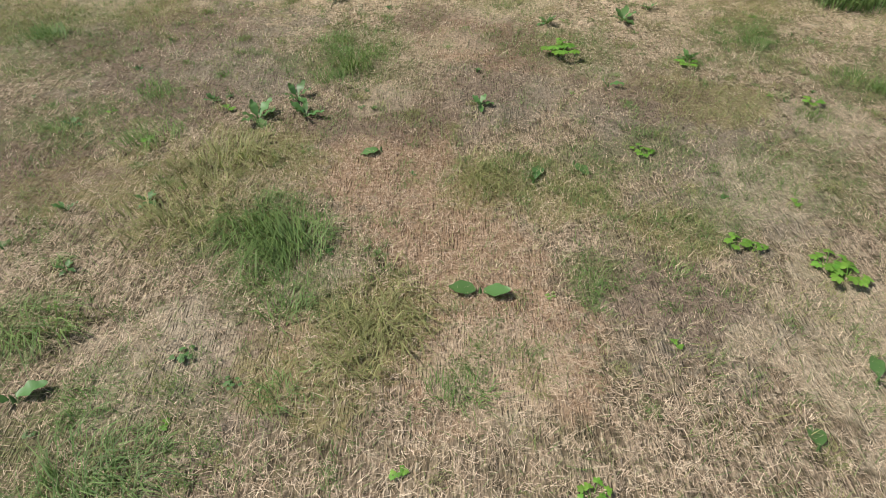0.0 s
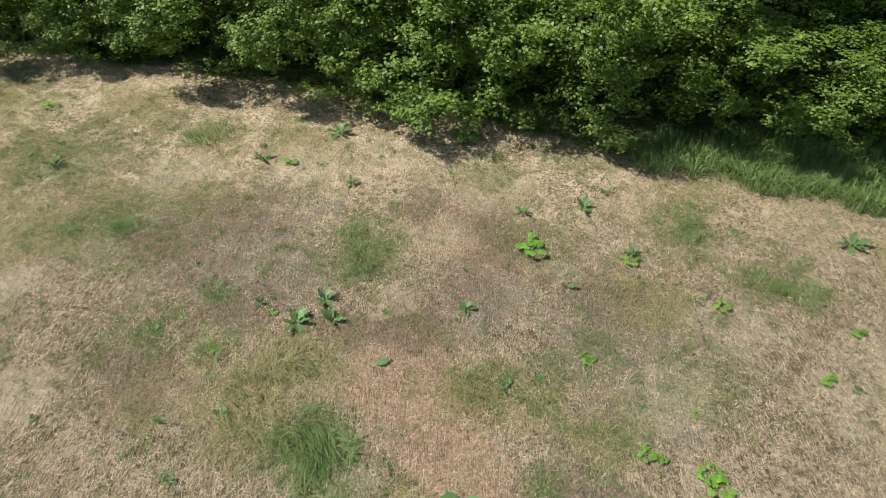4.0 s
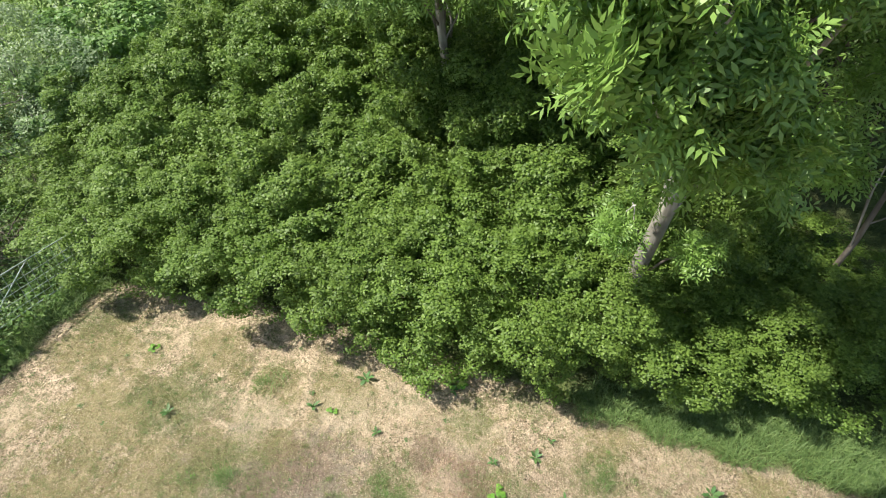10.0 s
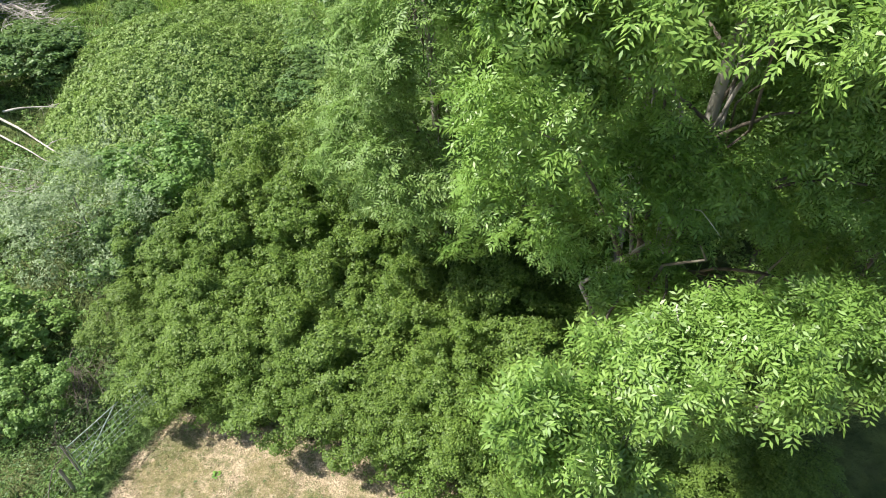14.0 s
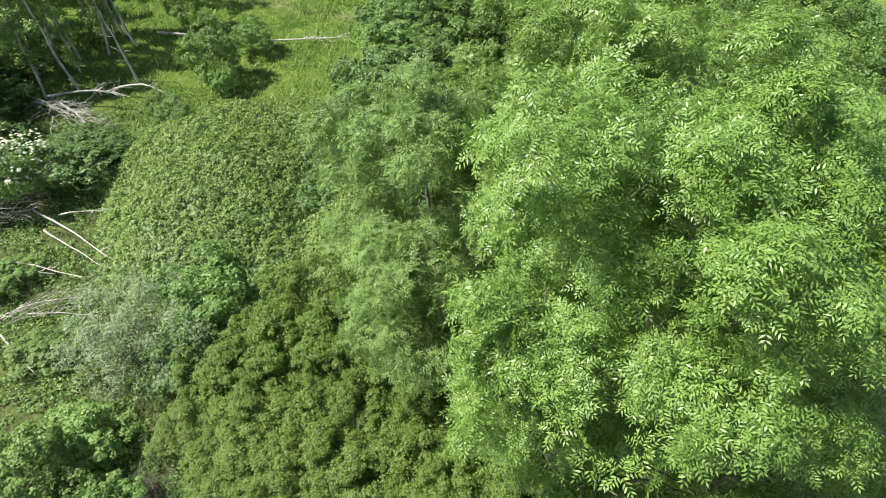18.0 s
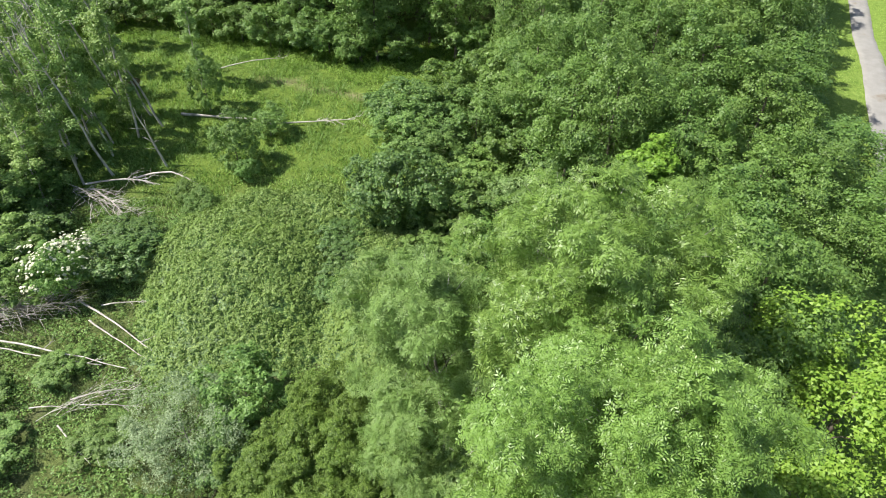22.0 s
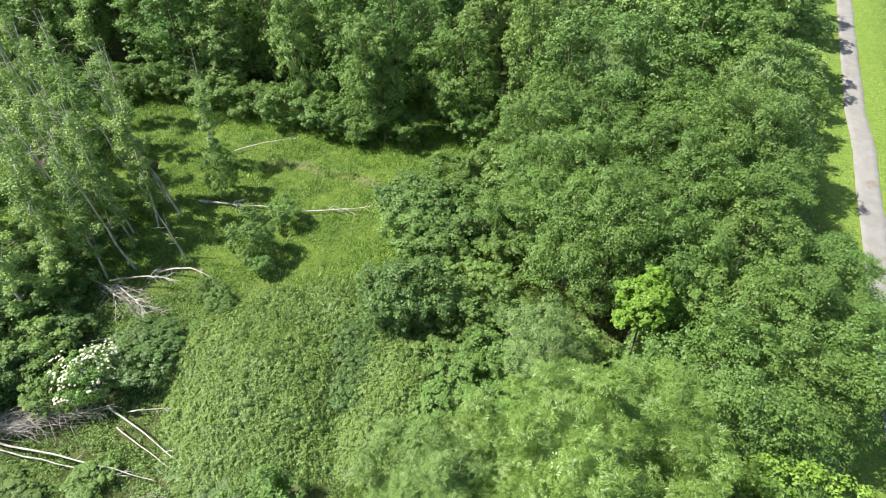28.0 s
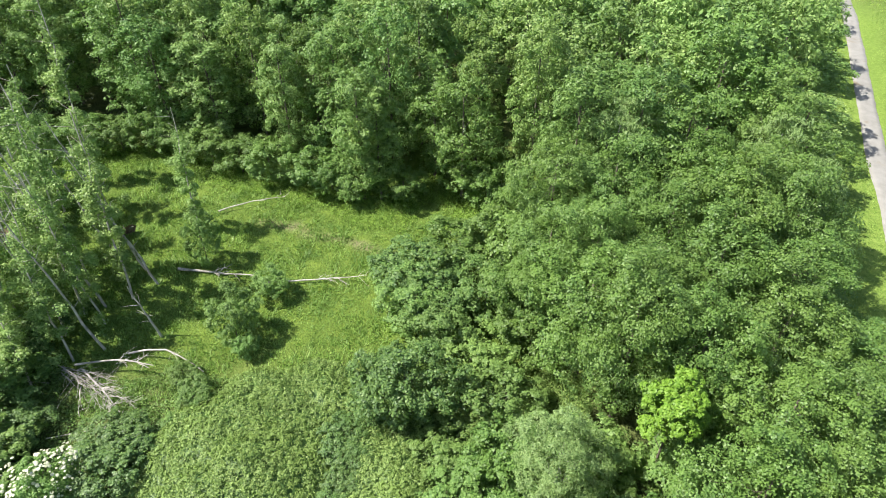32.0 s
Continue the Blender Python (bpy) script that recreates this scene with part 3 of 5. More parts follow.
HAW_MID = [(-9.1, 13.0), (-6.6, 12.9), (-4.6, 12.5), (-2.7, 11.6), (-0.7, 11.1), (1.3, 10.6), (3.3, 10.6), (5.4, 10.5), (7.8, 10.0), (-7.8, 14.4), (-5.8, 14.2), (-3.8, 13.8), (-1.8, 13.2), (0.4, 12.8), (2.4, 12.4), (3.2, 14.4)]
HAW_BACK = [(-6.9, 16.2), (-4.9, 15.9), (-2.9, 15.4), (-0.9, 15.0), (1.2, 14.8), (-5.9, 17.6), (-4.0, 17.6), (-2.0, 17.3), (0.0, 17.0), (-8.6, 15.2)]


def haw_top(x, y):
    """The thicket swells from the field's edge up to its back, and sinks to its left end."""
    edge = 10.0 if x < -7 else float(np.interp(x, HX, HY))
    return max(3.2 + 0.41 * (y - edge - 1) - 0.38 * max(0, -6.5 - x) - (0.55 if y < 10.5 else 0.1) * max(0, x - 2.4), 2.5)


for proto, spots, tall in ((haws[0], HAW_FRONT, 3.5), (haws[1], HAW_MID, 4.0), (haws[2], HAW_BACK, 4.2)):
    plant(proto, [(x, y, 0.98 if x > -8 else 0.85, (haw_top(x, y) - hz(x, y)) / tall) for x, y in spots], rng, 0.05)


# ---------------- ash trees ----------------
def ash_sprays(rng):
    """A spray: pinnate leaves of nine leaflets round a twig's end, unit length, normal along z."""
    out = []
    for _ in range(3):
        quads = []
        for k in range(8):
            a = k * np.pi / 4 + rng.uniform(-0.3, 0.3)
            droop = rng.uniform(-0.5, 1.0)
            L = rng.uniform(0.8, 1.1)
            for i in range(9):
                u = 0.28 + 0.60 * (i // 2) / 3.0 if i < 8 else 0.98
                side = 0 if i == 8 else (1 if i % 2 else -1)
                pos = np.array([u * L * 0.95, 0, 0.18 * u - droop * u * u * 0.5])
                ang = side * 0.95
                l, w = 0.33 - 0.12 * abs(u - 0.55), rng.uniform(0.042, 0.054)
                d = np.array([math.cos(ang), math.sin(ang), -0.25])
                s = np.array([-math.sin(ang), math.cos(ang), 0])
                q = np.array([pos, pos + d * l * 0.45 + s * w, pos + d * l, pos + d * l * 0.45 - s * w])
                q[[1, 3], 2] += 0.02
                q[:, 2] += (q[:, :2] - pos[:2]) @ rng.normal(size=2) * 0.22
                c, sn = math.cos(a), math.sin(a)
                quads.append(np.stack([q[:, 0] * c - q[:, 1] * sn, q[:, 0] * sn + q[:, 1] * c, q[:, 2]], -1))
        v = np.concatenate(quads)
        out.append((v, np.arange(len(v)).reshape(-1, 4)))
    return out


def make_ash(seed, x, y, top, R, centre, lump_n, sprays, size, r0, base_lean, label, mat=None, low=-0.85, rel=0.195, boughs=None, lean=(0, 0), hollow=None, bark=None):
    rng = np.random.default_rng(seed)
    foot = np.array([x, y, hz(x, y) - 0.4])
    centre = np.array(centre, float)
    p, n, c = foliage(rng, R, lump_n, rel, 8, sprays, low, 0.6, 0.08, 3, 0.36, 0.58)
    p = p + centre
    if hollow:      # an open space under the front of the crown
        k = (p[:, 1] > hollow[0]) | (p[:, 2] > hollow[1])
        p, n = p[k], n[k]
    if boughs:
        for q, reach, many in boughs:
            bp_, bn_, bc_ = foliage(rng, reach, 9, 0.42, 6, many, -0.7, 0.6, 0.05, 3, 0.42)
            p, n = np.concatenate([p, bp_ + np.array(q)]), np.concatenate([n, bn_])
    temps = ash_sprays(rng)
    which = rng.integers(0, 3, len(p))
    crown = join([stamp(*temps[k], p[which == k], n[which == k], size * rng.uniform(0.75, 1.25, (which == k).sum()), rng) for k in range(3)])
    k = np.repeat(np.arange(len(c)), 300)
    core = c[k] + centre + rng.normal(size=(len(k), 3)) * (0.36 * rel * np.mean(R)) * np.array([1, 1, 0.8])
    fill = leaf_quads(core, unit(rng.normal(size=core.shape) * 0.6 + np.array([0, 0, 0.8]) + 0.5 * unit(c[k])), 0.10 * rng.uniform(0.6, 1.2, len(k)), rng, 0.26)
    if hollow:
        fill = leaf_quads(core[core[:, 1] > hollow[0]], unit(rng.normal(size=(int((core[:, 1] > hollow[0]).sum()), 3)) + np.array([0, 0, 0.8])), 0.095, rng, 0.26)
    crown = join([crown, fill])
    crown_top = centre + np.array([0, 0, R[2] * 0.30])
    trunk, arms = wood_parts(rng, foot, crown_top, [q + centre for q in c[rng.choice(len(c), 16, replace=False)]], r0, 0.35, 10, lean)
    for q, reach, many in boughs or ():
        hub = foot + (crown_top + np.array([*lean, 0]) - foot) * (q[2] - rng.uniform(0.6, 1.6) - foot[2]) / (crown_top[2] - foot[2])
        arms.insert(0, tube(bent(hub, np.array(q), rng, 12, 0.14, 0.006), np.linspace(0.036, 0.008, 12), 6))
    origin = Matrix.Translation(foot)
    ob = thing("ash_tree", label, "tree", origin, group="ash trees over the hedge")
    back = -foot.astype(np.float32)
    part("trunk", mesh_of("trunk", trunk[0] + back, trunk[1], bark or M_BARK_ASH, True), ob, "" if bark else "pale grey ash trunk")
    main = max(8, len(arms) - 6)
    # limbs take dark bark: the crown's shade is put into their colour
    for arm in arms[:main]:
        part("limb", mesh_of("limb", arm[0] + back, arm[1], M_BARK, True), ob)
    tagged(part("branchwork", mesh_of("branchwork", *join([(v + back, f) for v, f in arms[main:]]), M_TWIG, True), ob), kind="stuff")
    twigs = []
    for q in p[rng.choice(len(p), 80, replace=False)]:
        inward = q + (centre - q) * rng.uniform(0.04, 0.11) - np.array([0, 0, 0.15])
        twigs.append(tube(bent(inward, q + rng.normal(size=3) * 0.15, rng, 5, 0.1), np.linspace(0.014, 0.004, 5), 4))
    tagged(part("twigwork", mesh_of("twigwork", *join([(v + back, f) for v, f in twigs]), M_DEAD, True), ob, "bare pale twigs among the leaves"), kind="stuff")
    part("crown", mesh_of("crown", crown[0] + back, crown[1], mat or M_ASH), ob)
    return ob


make_ash(31, 3.9, 8.8, 18.4, (4.5, 4.5, 5.8), (4.5, 8.3, 12.6), 96, 4000, 0.32, 0.185, 0, "tall ash tree with pale trunk and feathery leaves over the hedge", low=-0.5, rel=0.185, lean=(-0.4, -0.4), hollow=(6.2, 13.4),
         boughs=[((1.3, 8.2, 9.6), (1.0, 0.9, 1.0), 117), ((3.2, 7.6, 10.6), (1.0, 0.8, 0.9), 117), ((4.8, 7.8, 9.8), (1.1, 0.8, 0.9), 117), ((6.6, 7.6, 10.6), (1.1, 0.9, 0.9), 117), ((1.25, 4.2, 9.2), (0.7, 0.7, 0.65), 124), ((1.85, 4.1, 8.5), (0.6, 0.55, 0.6), 102), ((2.4, 4.2, 7.9), (0.45, 0.42, 0.5), 70), ((2.7, 4.7, 9.3), (0.85, 0.7, 0.6), 124), ((3.8, 4.9, 9.6), (0.95, 0.85, 0.65), 136), ((5.0, 5.3, 9.5), (1.05, 0.85, 0.7), 146),
                 ((6.3, 5.6, 9.3), (1.1, 1.0, 0.8), 152), ((7.5, 5.9, 8.4), (1.1, 0.95, 0.8), 146), ((3.3, 6.6, 9.0), (0.8, 0.7, 0.6), 102), ((4.3, 6.0, 6.7), (0.5, 0.45, 0.4), 59), ((3.05, 7.9, 4.4), (0.35, 0.35, 0.5), 34), ((4.6, 8.0, 3.6), (0.35, 0.3, 0.4), 28),
                 ((1.2, 6.9, 12.2), (1.0, 0.9, 1.1), 163), ((5.6, 7.4, 11.6), (0.9, 0.8, 0.8), 109), ((8.2, 7.0, 10.2), (1.2, 1.0, 1.0), 141)])
make_ash(32, 0.6, 14.4, 15.6, (2.7, 3.3, 5.3), (-0.5, 14.9, 10.4), 50, 1250, 0.38, 0.15, 0, "slimmer ash tree with grey-green feathery leaves behind the thicket", M_ASH_GREY, rel=0.22, boughs=[((-0.6, 12.3, 7.0), (1.4, 1.1, 1.4), 157), ((0.9, 12.3, 7.4), (1.3, 1.0, 1.4), 148), ((-1.7, 13.0, 8.0), (1.2, 1.1, 1.4), 139), ((-2.6, 16.8, 12.6), (1.2, 1.2, 1.5), 148)])
make_ash(34, 5.8, 14.6, 17.2, (5.5, 4.6, 5.6), (5.6, 15.8, 12.5), 92, 2300, 0.42, 0.19, 0, "broad ash tree with a full feathery crown behind the tall one", low=-0.4, rel=0.185)
make_ash(33, 8.2, 9.6, 14, (3.2, 3.0, 3.6), (9.4, 9.6, 7.6), 26, 420, 0.38, 0.07, 0, "shaded ash tree leaning over the hedge", bark=M_BARK)

# ---------------- alders, maples and shrubs on the right ----------------
rng = np.random.default_rng(5)
alders = [make_tree("alder_tree", "rounded green alder tree in the dense belt", "tree", 50 + k, 12.5, (3.3, 3.2, 5.4), 0.6, 26, 0.36, 9, 28000, 0.125, M_ALDER, M_BARK, 0.16,
                    low=-0.9, wide=0.8, limbs=7, group="alders of the belt") for k in range(3)]
spots = []
for yy in np.arange(15.5, 47, 4.3):
    for xx in np.arange(4, 36, 4.4):
        x, y = xx + rng.uniform(-1.1, 1.1) + (yy % 8.6 > 4) * 2.0, yy + rng.uniform(-1.1, 1.1)
        left = np.interp(y, [15, 20, 26, 31, 38, 44, 48], [9.5, 9.0, 8.5, 7.5, 6.5, 5.5, 5.0])
        if x < left or lane_off(x, y) > np.interp(y, [28, 36, 42, 47], [-4.4, -6.8, -9.0, -9.0]):
            continue
        if math.hypot(x - 15.5, y - 14) < 4 or math.hypot(x - 10.9, y - 26.8) < 3.4 or math.hypot(x - 6.2, y - 25.8) < 2.5:
            continue
        spots.append((x, y, rng.uniform(0.85, 1.1), rng.uniform(0.9, 1.12) * (0.8 if lane_off(x, y) > -10 else 1.0)))
for k in range(3):
    plant(alders[k], spots[k::3], rng, 0.05)
make_tree("field_maple", "bright yellow-green field maple tree", "tree", 61, 11.8, (4.3, 3.8, 4.8), 1.4, 34, 0.32, 9, 30000, 0.13, M_MAPLE, M_BARK, 0.15, wide=0.9).matrix_world = at(15.2, 13.8)
make_tree("young_maple", "vivid yellow-green young tree among the alders", "tree", 62, 11.2, (1.45, 1.45, 2.6), 5.0, 18, 0.38, 8, 13000, 0.14, M_YELLOW, M_BARK, 0.10, wide=0.85).matrix_world = at(11.4, 28.2)
make_tree("dark_maple", "dark green maple tree with a round crown", "tree", 63, 5.6, (3.7, 3.0, 2.7), 0.2, 34, 0.32, 9, 21000, 0.14, M_DARK, M_BARK, 0.14, low=-0.7, wide=0.9).matrix_world = at(-3.1, 33.4)

# ---------------- woodland ----------------
rng = np.random.default_rng(8)
woods = []
for k, (R, top, low, mat) in enumerate((((2.8, 2.7, 8.2), 15, 0.0, M_WOOD), ((2.5, 2.6, 8.8), 16, 0.0, M_WOOD), ((3.2, 3.1, 7.6), 14, 0.0, M_ALDER), ((2.3, 2.3, 8.2), 15, 0.0, M_HERB))):
    woods.append(make_tree("woodland_tree", "tall leafy broadleaf tree of the woodland edge", "tree", 70 + k, top, R, low, 34, 0.26, 8, 14000, 0.175, mat, M_BARK, 0.17,
                           low=-0.95, wide=0.85, limbs=6, group="trees of the wood"))
fars = []
for k, mat in enumerate((M_SLIM, M_WOOD)):
    fars.append(make_tree("woodland_tree", "leafy broadleaf tree deep in the woodland", "tree", 80 + k, 15, (3.8, 3.7, 6.2), 2.0, 26, 0.32, 7, 6000, 0.27, mat, M_BARK, 0.17,
                          low=-0.3, wide=0.85, limbs=3, group="trees of the wood"))
EDGE_X = [-70, -46, -33.6, -28.6, -20.8, -12.4, -7.9, -4.0, -1.5, 0.2, 4.1, 9, 16, 26, 36]
EDGE_Y = [67, 65.5, 64.5, 64.0, 60.6, 57.6, 54.8, 54.2, 58.5, 55.8, 51.8, 48.8, 48.0, 48.0, 47.0]
near, deep = [], []
for yy in np.arange(46, 118, 4.6):
    for xx in np.arange(-72, 66, 4.9):
        x, y = xx + rng.uniform(-1.2, 1.2) + (2.2 if int(yy / 4.6) % 2 else 0), yy + rng.uniform(-1.2, 1.2)
        e = y - np.interp(x, EDGE_X, EDGE_Y)
        if e < 0 or lane_off(x, y) > np.interp(y, [46, 60, 80, 120], [-8.4, -7.6, -7.0, -6.4]) or abs(x) > 0.78 * y + 14:
            continue
        if e > 9 and rng.uniform() < 0.28:
            continue
        low = 0.62 if lane_off(x, y) > -12 else 1.0
        (near if e < 9 else deep).append((x, y, rng.uniform(0.8, 1.12), low * rng.uniform(0.8, 1.15)))
# left of the wood: paler kind, with stronger sun put into the leaf colour
sunlit_woods = [make_tree("woodland_tree", "tall pale green broadleaf tree beside the clearing, leaves lightened for sun", "tree", 76 + k, 15.5, (2.4, 2.4, 8.4), 0.0, 34, 0.26, 8, 14000, 0.175, mat, M_BARK, 0.17,
                   low=-0.95, wide=0.85, limbs=6, group="trees of the wood") for k, mat in enumerate((M_SLIM, M_HERB))]
clear = [q for q in near if q[0] < -9]
near = [q for q in near if q[0] >= -9]
for k in range(2):
    plant(sunlit_woods[k], clear[k::3], rng, 0.06)
near += clear[2::3]
for k in range(4):
    plant(woods[k], near[k::4], rng, 0.06)
for k in range(2):
    plant(fars[k], deep[k::2], rng, 0.06)
make_tree("woodland_tree", "slim bright green tree standing forward of the wood", "tree", 90, 12.0, (1.6, 1.6, 6.8), 0.0, 28, 0.30, 7, 10000, 0.18, M_HERB, M_BARK, 0.12, low=-0.8, wide=0.85).matrix_world = at(-6.3, 55.0)


# ---------------- slender trees by the clearing ----------------
def make_slender(seed, tall, group):
    rng = np.random.default_rng(seed)
    line = bent((0, 0, -0.4), (rng.uniform(-1.6, 0.2), rng.uniform(0.2, 1.4), tall), rng, 10, 0, 0.006)
    ob = thing("slender_tree", "slender half-dead tree with a bare pale top and ivy-like leaves", "tree", group=group)
    part("trunk", mesh_of("trunk", *tube(line, 0.10 * np.linspace(1, 0.3, 10), 6), M_DEAD, True), ob)
    pts, nor = [], []
    for k in range(32):
        u = rng.uniform(0.03, 0.88)
        i = u * 9
        c = line[int(i)] + (line[int(i) + 1] - line[int(i)]) * (i - int(i))
        spread = 1.5 * (1 - u) + 0.35
        c = c + np.array([*rng.normal(size=2) * spread * 0.55, rng.normal() * 0.3])
        m = int(300 * (1.1 - u))
        d = unit(rng.normal(size=(m, 3)) + np.array([0, 0, 0.4]))
        pts.append(c + d * rng.uniform(0.3, 1.0, (m, 1)) * np.array([1, 1, 0.9]) * rng.uniform(0.45, 0.85))
        nor.append(unit(d + np.array([0, 0, 0.5]) + 0.5 * rng.normal(size=(m, 3))))
    pts, nor = np.concatenate(pts), np.concatenate(nor)
    keep = pts[:, 2] > 0.1
    part("foliage", mesh_of("foliage", *leaf_tris(pts[keep], nor[keep], 0.155 * rng.uniform(0.7, 1.3, keep.sum()), rng, 0.8), M_SLIM), ob)
    arms = []
    for k in range(9):
        i = rng.uniform(2, 8.5)
        a = line[int(i)] + (line[int(i) + 1] - line[int(i)]) * (i - int(i))
        arms.append(tube(bent(a, a + np.array([*rng.normal(size=2) * 0.9, rng.uniform(0.3, 1.2)]), rng, 5, 0.05), np.linspace(0.022, 0.006, 5), 4))
    tagged(part("branchwork", mesh_of("branchwork", *join(arms), M_DEAD, True), ob, "bare bleached branches"), kind="stuff")
    return ob


slim = [make_slender(100 + k, t, "slender trees by the clearing") for k, t in enumerate((15.0, 12.5, 14.0))]
rng = np.random.default_rng(3)
SLIM = [(-24.7, 43.0, 1.0, 1.0), (-27.7, 41.4, 0.95, 0.95), (-26.8, 37.4, 0.9, 0.8), (-30.2, 37.4, 1.0, 0.9), (-33.2, 41.4, 1.0, 1.0), (-32.0, 47.1, 1.0, 1.05), (-29.0, 45.0, 1.0, 1.1),
        (-36.0, 38.5, 1.0, 0.9), (-36.5, 46.0, 1.0, 1.0), (-40.0, 42.0, 1.1, 1.0), (-30.5, 33.0, 1.0, 0.7), (-34.5, 33.0, 1.0, 0.8), (-21.5, 50.0, 0.8, 0.75), (-38.0, 52.0, 1.0, 1.0), (-43.0, 48.0, 1.0, 1.0), (-28.2, 39.4, 0.9, 0.75), (-31.6, 40.0, 1.0, 0.9), (-25.8, 40.6, 0.8, 0.9), (-34.6, 36.0, 1.0, 0.85), (-30.2, 42.6, 0.9, 1.0), (-28.6, 35.2, 0.8, 0.6), (-33.0, 44.4, 1.0, 1.0), (-26.6, 45.6, 0.7, 0.95), (-38.5, 56.0, 1.1, 1.1), (-42.0, 53.5, 1.1, 1.1), (-34.5, 53.0, 1.0, 1.05), (-46.5, 51.0, 1.1, 1.1), (-33.5, 57.5, 1.1, 1.1), (-30.0, 52.0, 0.8, 0.9), (-37.5, 49.5, 1.0, 1.1), (-45.5, 56.0, 1.1, 1.1), (-41.5, 46.5, 1.0, 1.05)]
for k in range(3):
    for q, (x, y, s, sz) in enumerate(SLIM[k::3]):
        m = at(x, y, float(rng.uniform(-40, 40)), s, sz)
        if q == 0:
            first = m
        else:
            copy_thing(slim[k], m)
    slim[k].matrix_world = first

# bare leaning stems among them
def bare_stem(seed, x, y, tall, lean):
    rng = np.random.default_rng(seed)
    ob = thing("dead_standing_tree", "bare pale leaning dead tree among the slender trees", "dead tree", at(x, y), group="dead stems by the clearing")
    line = bent((0, 0, -0.3), (lean, rng.uniform(-0.4, 0.8), tall), rng, 10, 0, 0.005)
    part("trunk", mesh_of("trunk", *tube(line, 0.105 * np.linspace(1, 0.25, 10), 7), M_DEAD, True), ob)
    for k in range(7):
        i = int(rng.integers(3, 9))
        tip = line[i] + np.array([*rng.normal(size=2) * 0.7, rng.uniform(0.2, 0.9)])
        part("branch", mesh_of("branch", *tube(bent(line[i], tip, rng, 5, 0.05), np.linspace(0.026, 0.007, 5), 4), M_DEAD, True), ob)
    return ob


for k, (x, y, tall, lean) in enumerate(((-24.9, 38.4, 12.5, -2.6), (-23.2, 44.6, 11.0, -3.4), (-24.6, 46.0, 13.0, -3.0), (-26.4, 42.2, 12.0, -2.4), (-28.4, 40.2, 11.5, -2.0), (-29.6, 45.6, 13.0, -2.8), (-31.6, 43.6, 12.0, -2.2), (-21.3, 39.6, 5.0, -0.9), (-33.6, 48.6, 12.5, -1.8), (-27.6, 47.6, 12.0, -3.2))):
    bare_stem(400 + k, x, y, tall, lean)

# ---------------- bushes of the clearing ----------------
shrub = [make_tree("shrub", "leafy green shrub in the clearing", "bush", 120 + k, 3.6, (1.5, 1.5, 1.8), 0.0, 13, 0.44, 8, 9500, 0.105, mat, M_BARK, 0.06, low=-0.7, wide=0.8, group="shrubs of the clearing")
         for k, mat in enumerate((M_WOOD, M_HERB, M_ALDER, M_DARK))]
rng = np.random.default_rng(4)
plant(shrub[0], [(-15.7, 39.4, 1.05, 1.2), (-19.8, 46.6, 0.9, 1.35), (-14.6, 38.0, 0.55, 0.5), (-17.2, 34.2, 0.8, 0.55), (-14.0, 43.2, 0.8, 0.7), (-3.2, 41.0, 1.5, 1.1), (-1.0, 39.0, 1.3, 1.0), (2.5, 41.5, 1.6, 1.2), (2.4, 19.2, 1.5, 1.0), (8.2, 17.5, 1.6, 1.4), (4.4, 23.2, 1.6, 1.3), (9.5, 24.3, 1.6, 1.4), (12.2, 23.4, 1.7, 1.6), (7.6, 29.2, 1.6, 1.3), (10.8, 20.8, 1.7, 1.6), (13.4, 28.2, 1.5, 1.6)], rng)
plant(shrub[1], [(-0.9, 24.0, 1.2, 0.7), (-0.4, 27.0, 1.2, 0.75), (-0.9, 30.2, 1.1, 0.65), (-2.4, 33.0, 1.1, 0.6), (-1.6, 21.4, 1.2, 0.7), (-3.2, 18.9, 1.1, 0.7), (1.4, 25.4, 1.3, 0.8), (1.6, 28.8, 1.2, 0.7), (1.2, 32.0, 1.1, 0.7), (-26.2, 27.2, 1.3, 0.8), (-13.5, 12.5, 0.95, 0.62), (-14.2, 10.6, 1.1, 1.0), (-11.5, 10.2, 0.7, 0.6), (-28.0, 30.5, 1.3, 0.9), (1.5, 36.5, 1.3, 0.9), (3.5, 33.0, 1.5, 1.1), (-18.5, 36.0, 0.6, 0.45), (5.4, 18.4, 1.7, 1.3), (1.2, 21.8, 1.6, 1.2), (7.6, 22.0, 1.6, 1.5), (8.6, 27.5, 1.5, 1.3), (-23.0, 17.0, 1.1, 0.35), (-27.0, 20.5, 1.1, 0.35), (-17.6, 17.4, 0.8, 0.35), (-21.5, 22.0, 0.8, 0.35), (-26.5, 13.0, 1.4, 1.0)], rng)
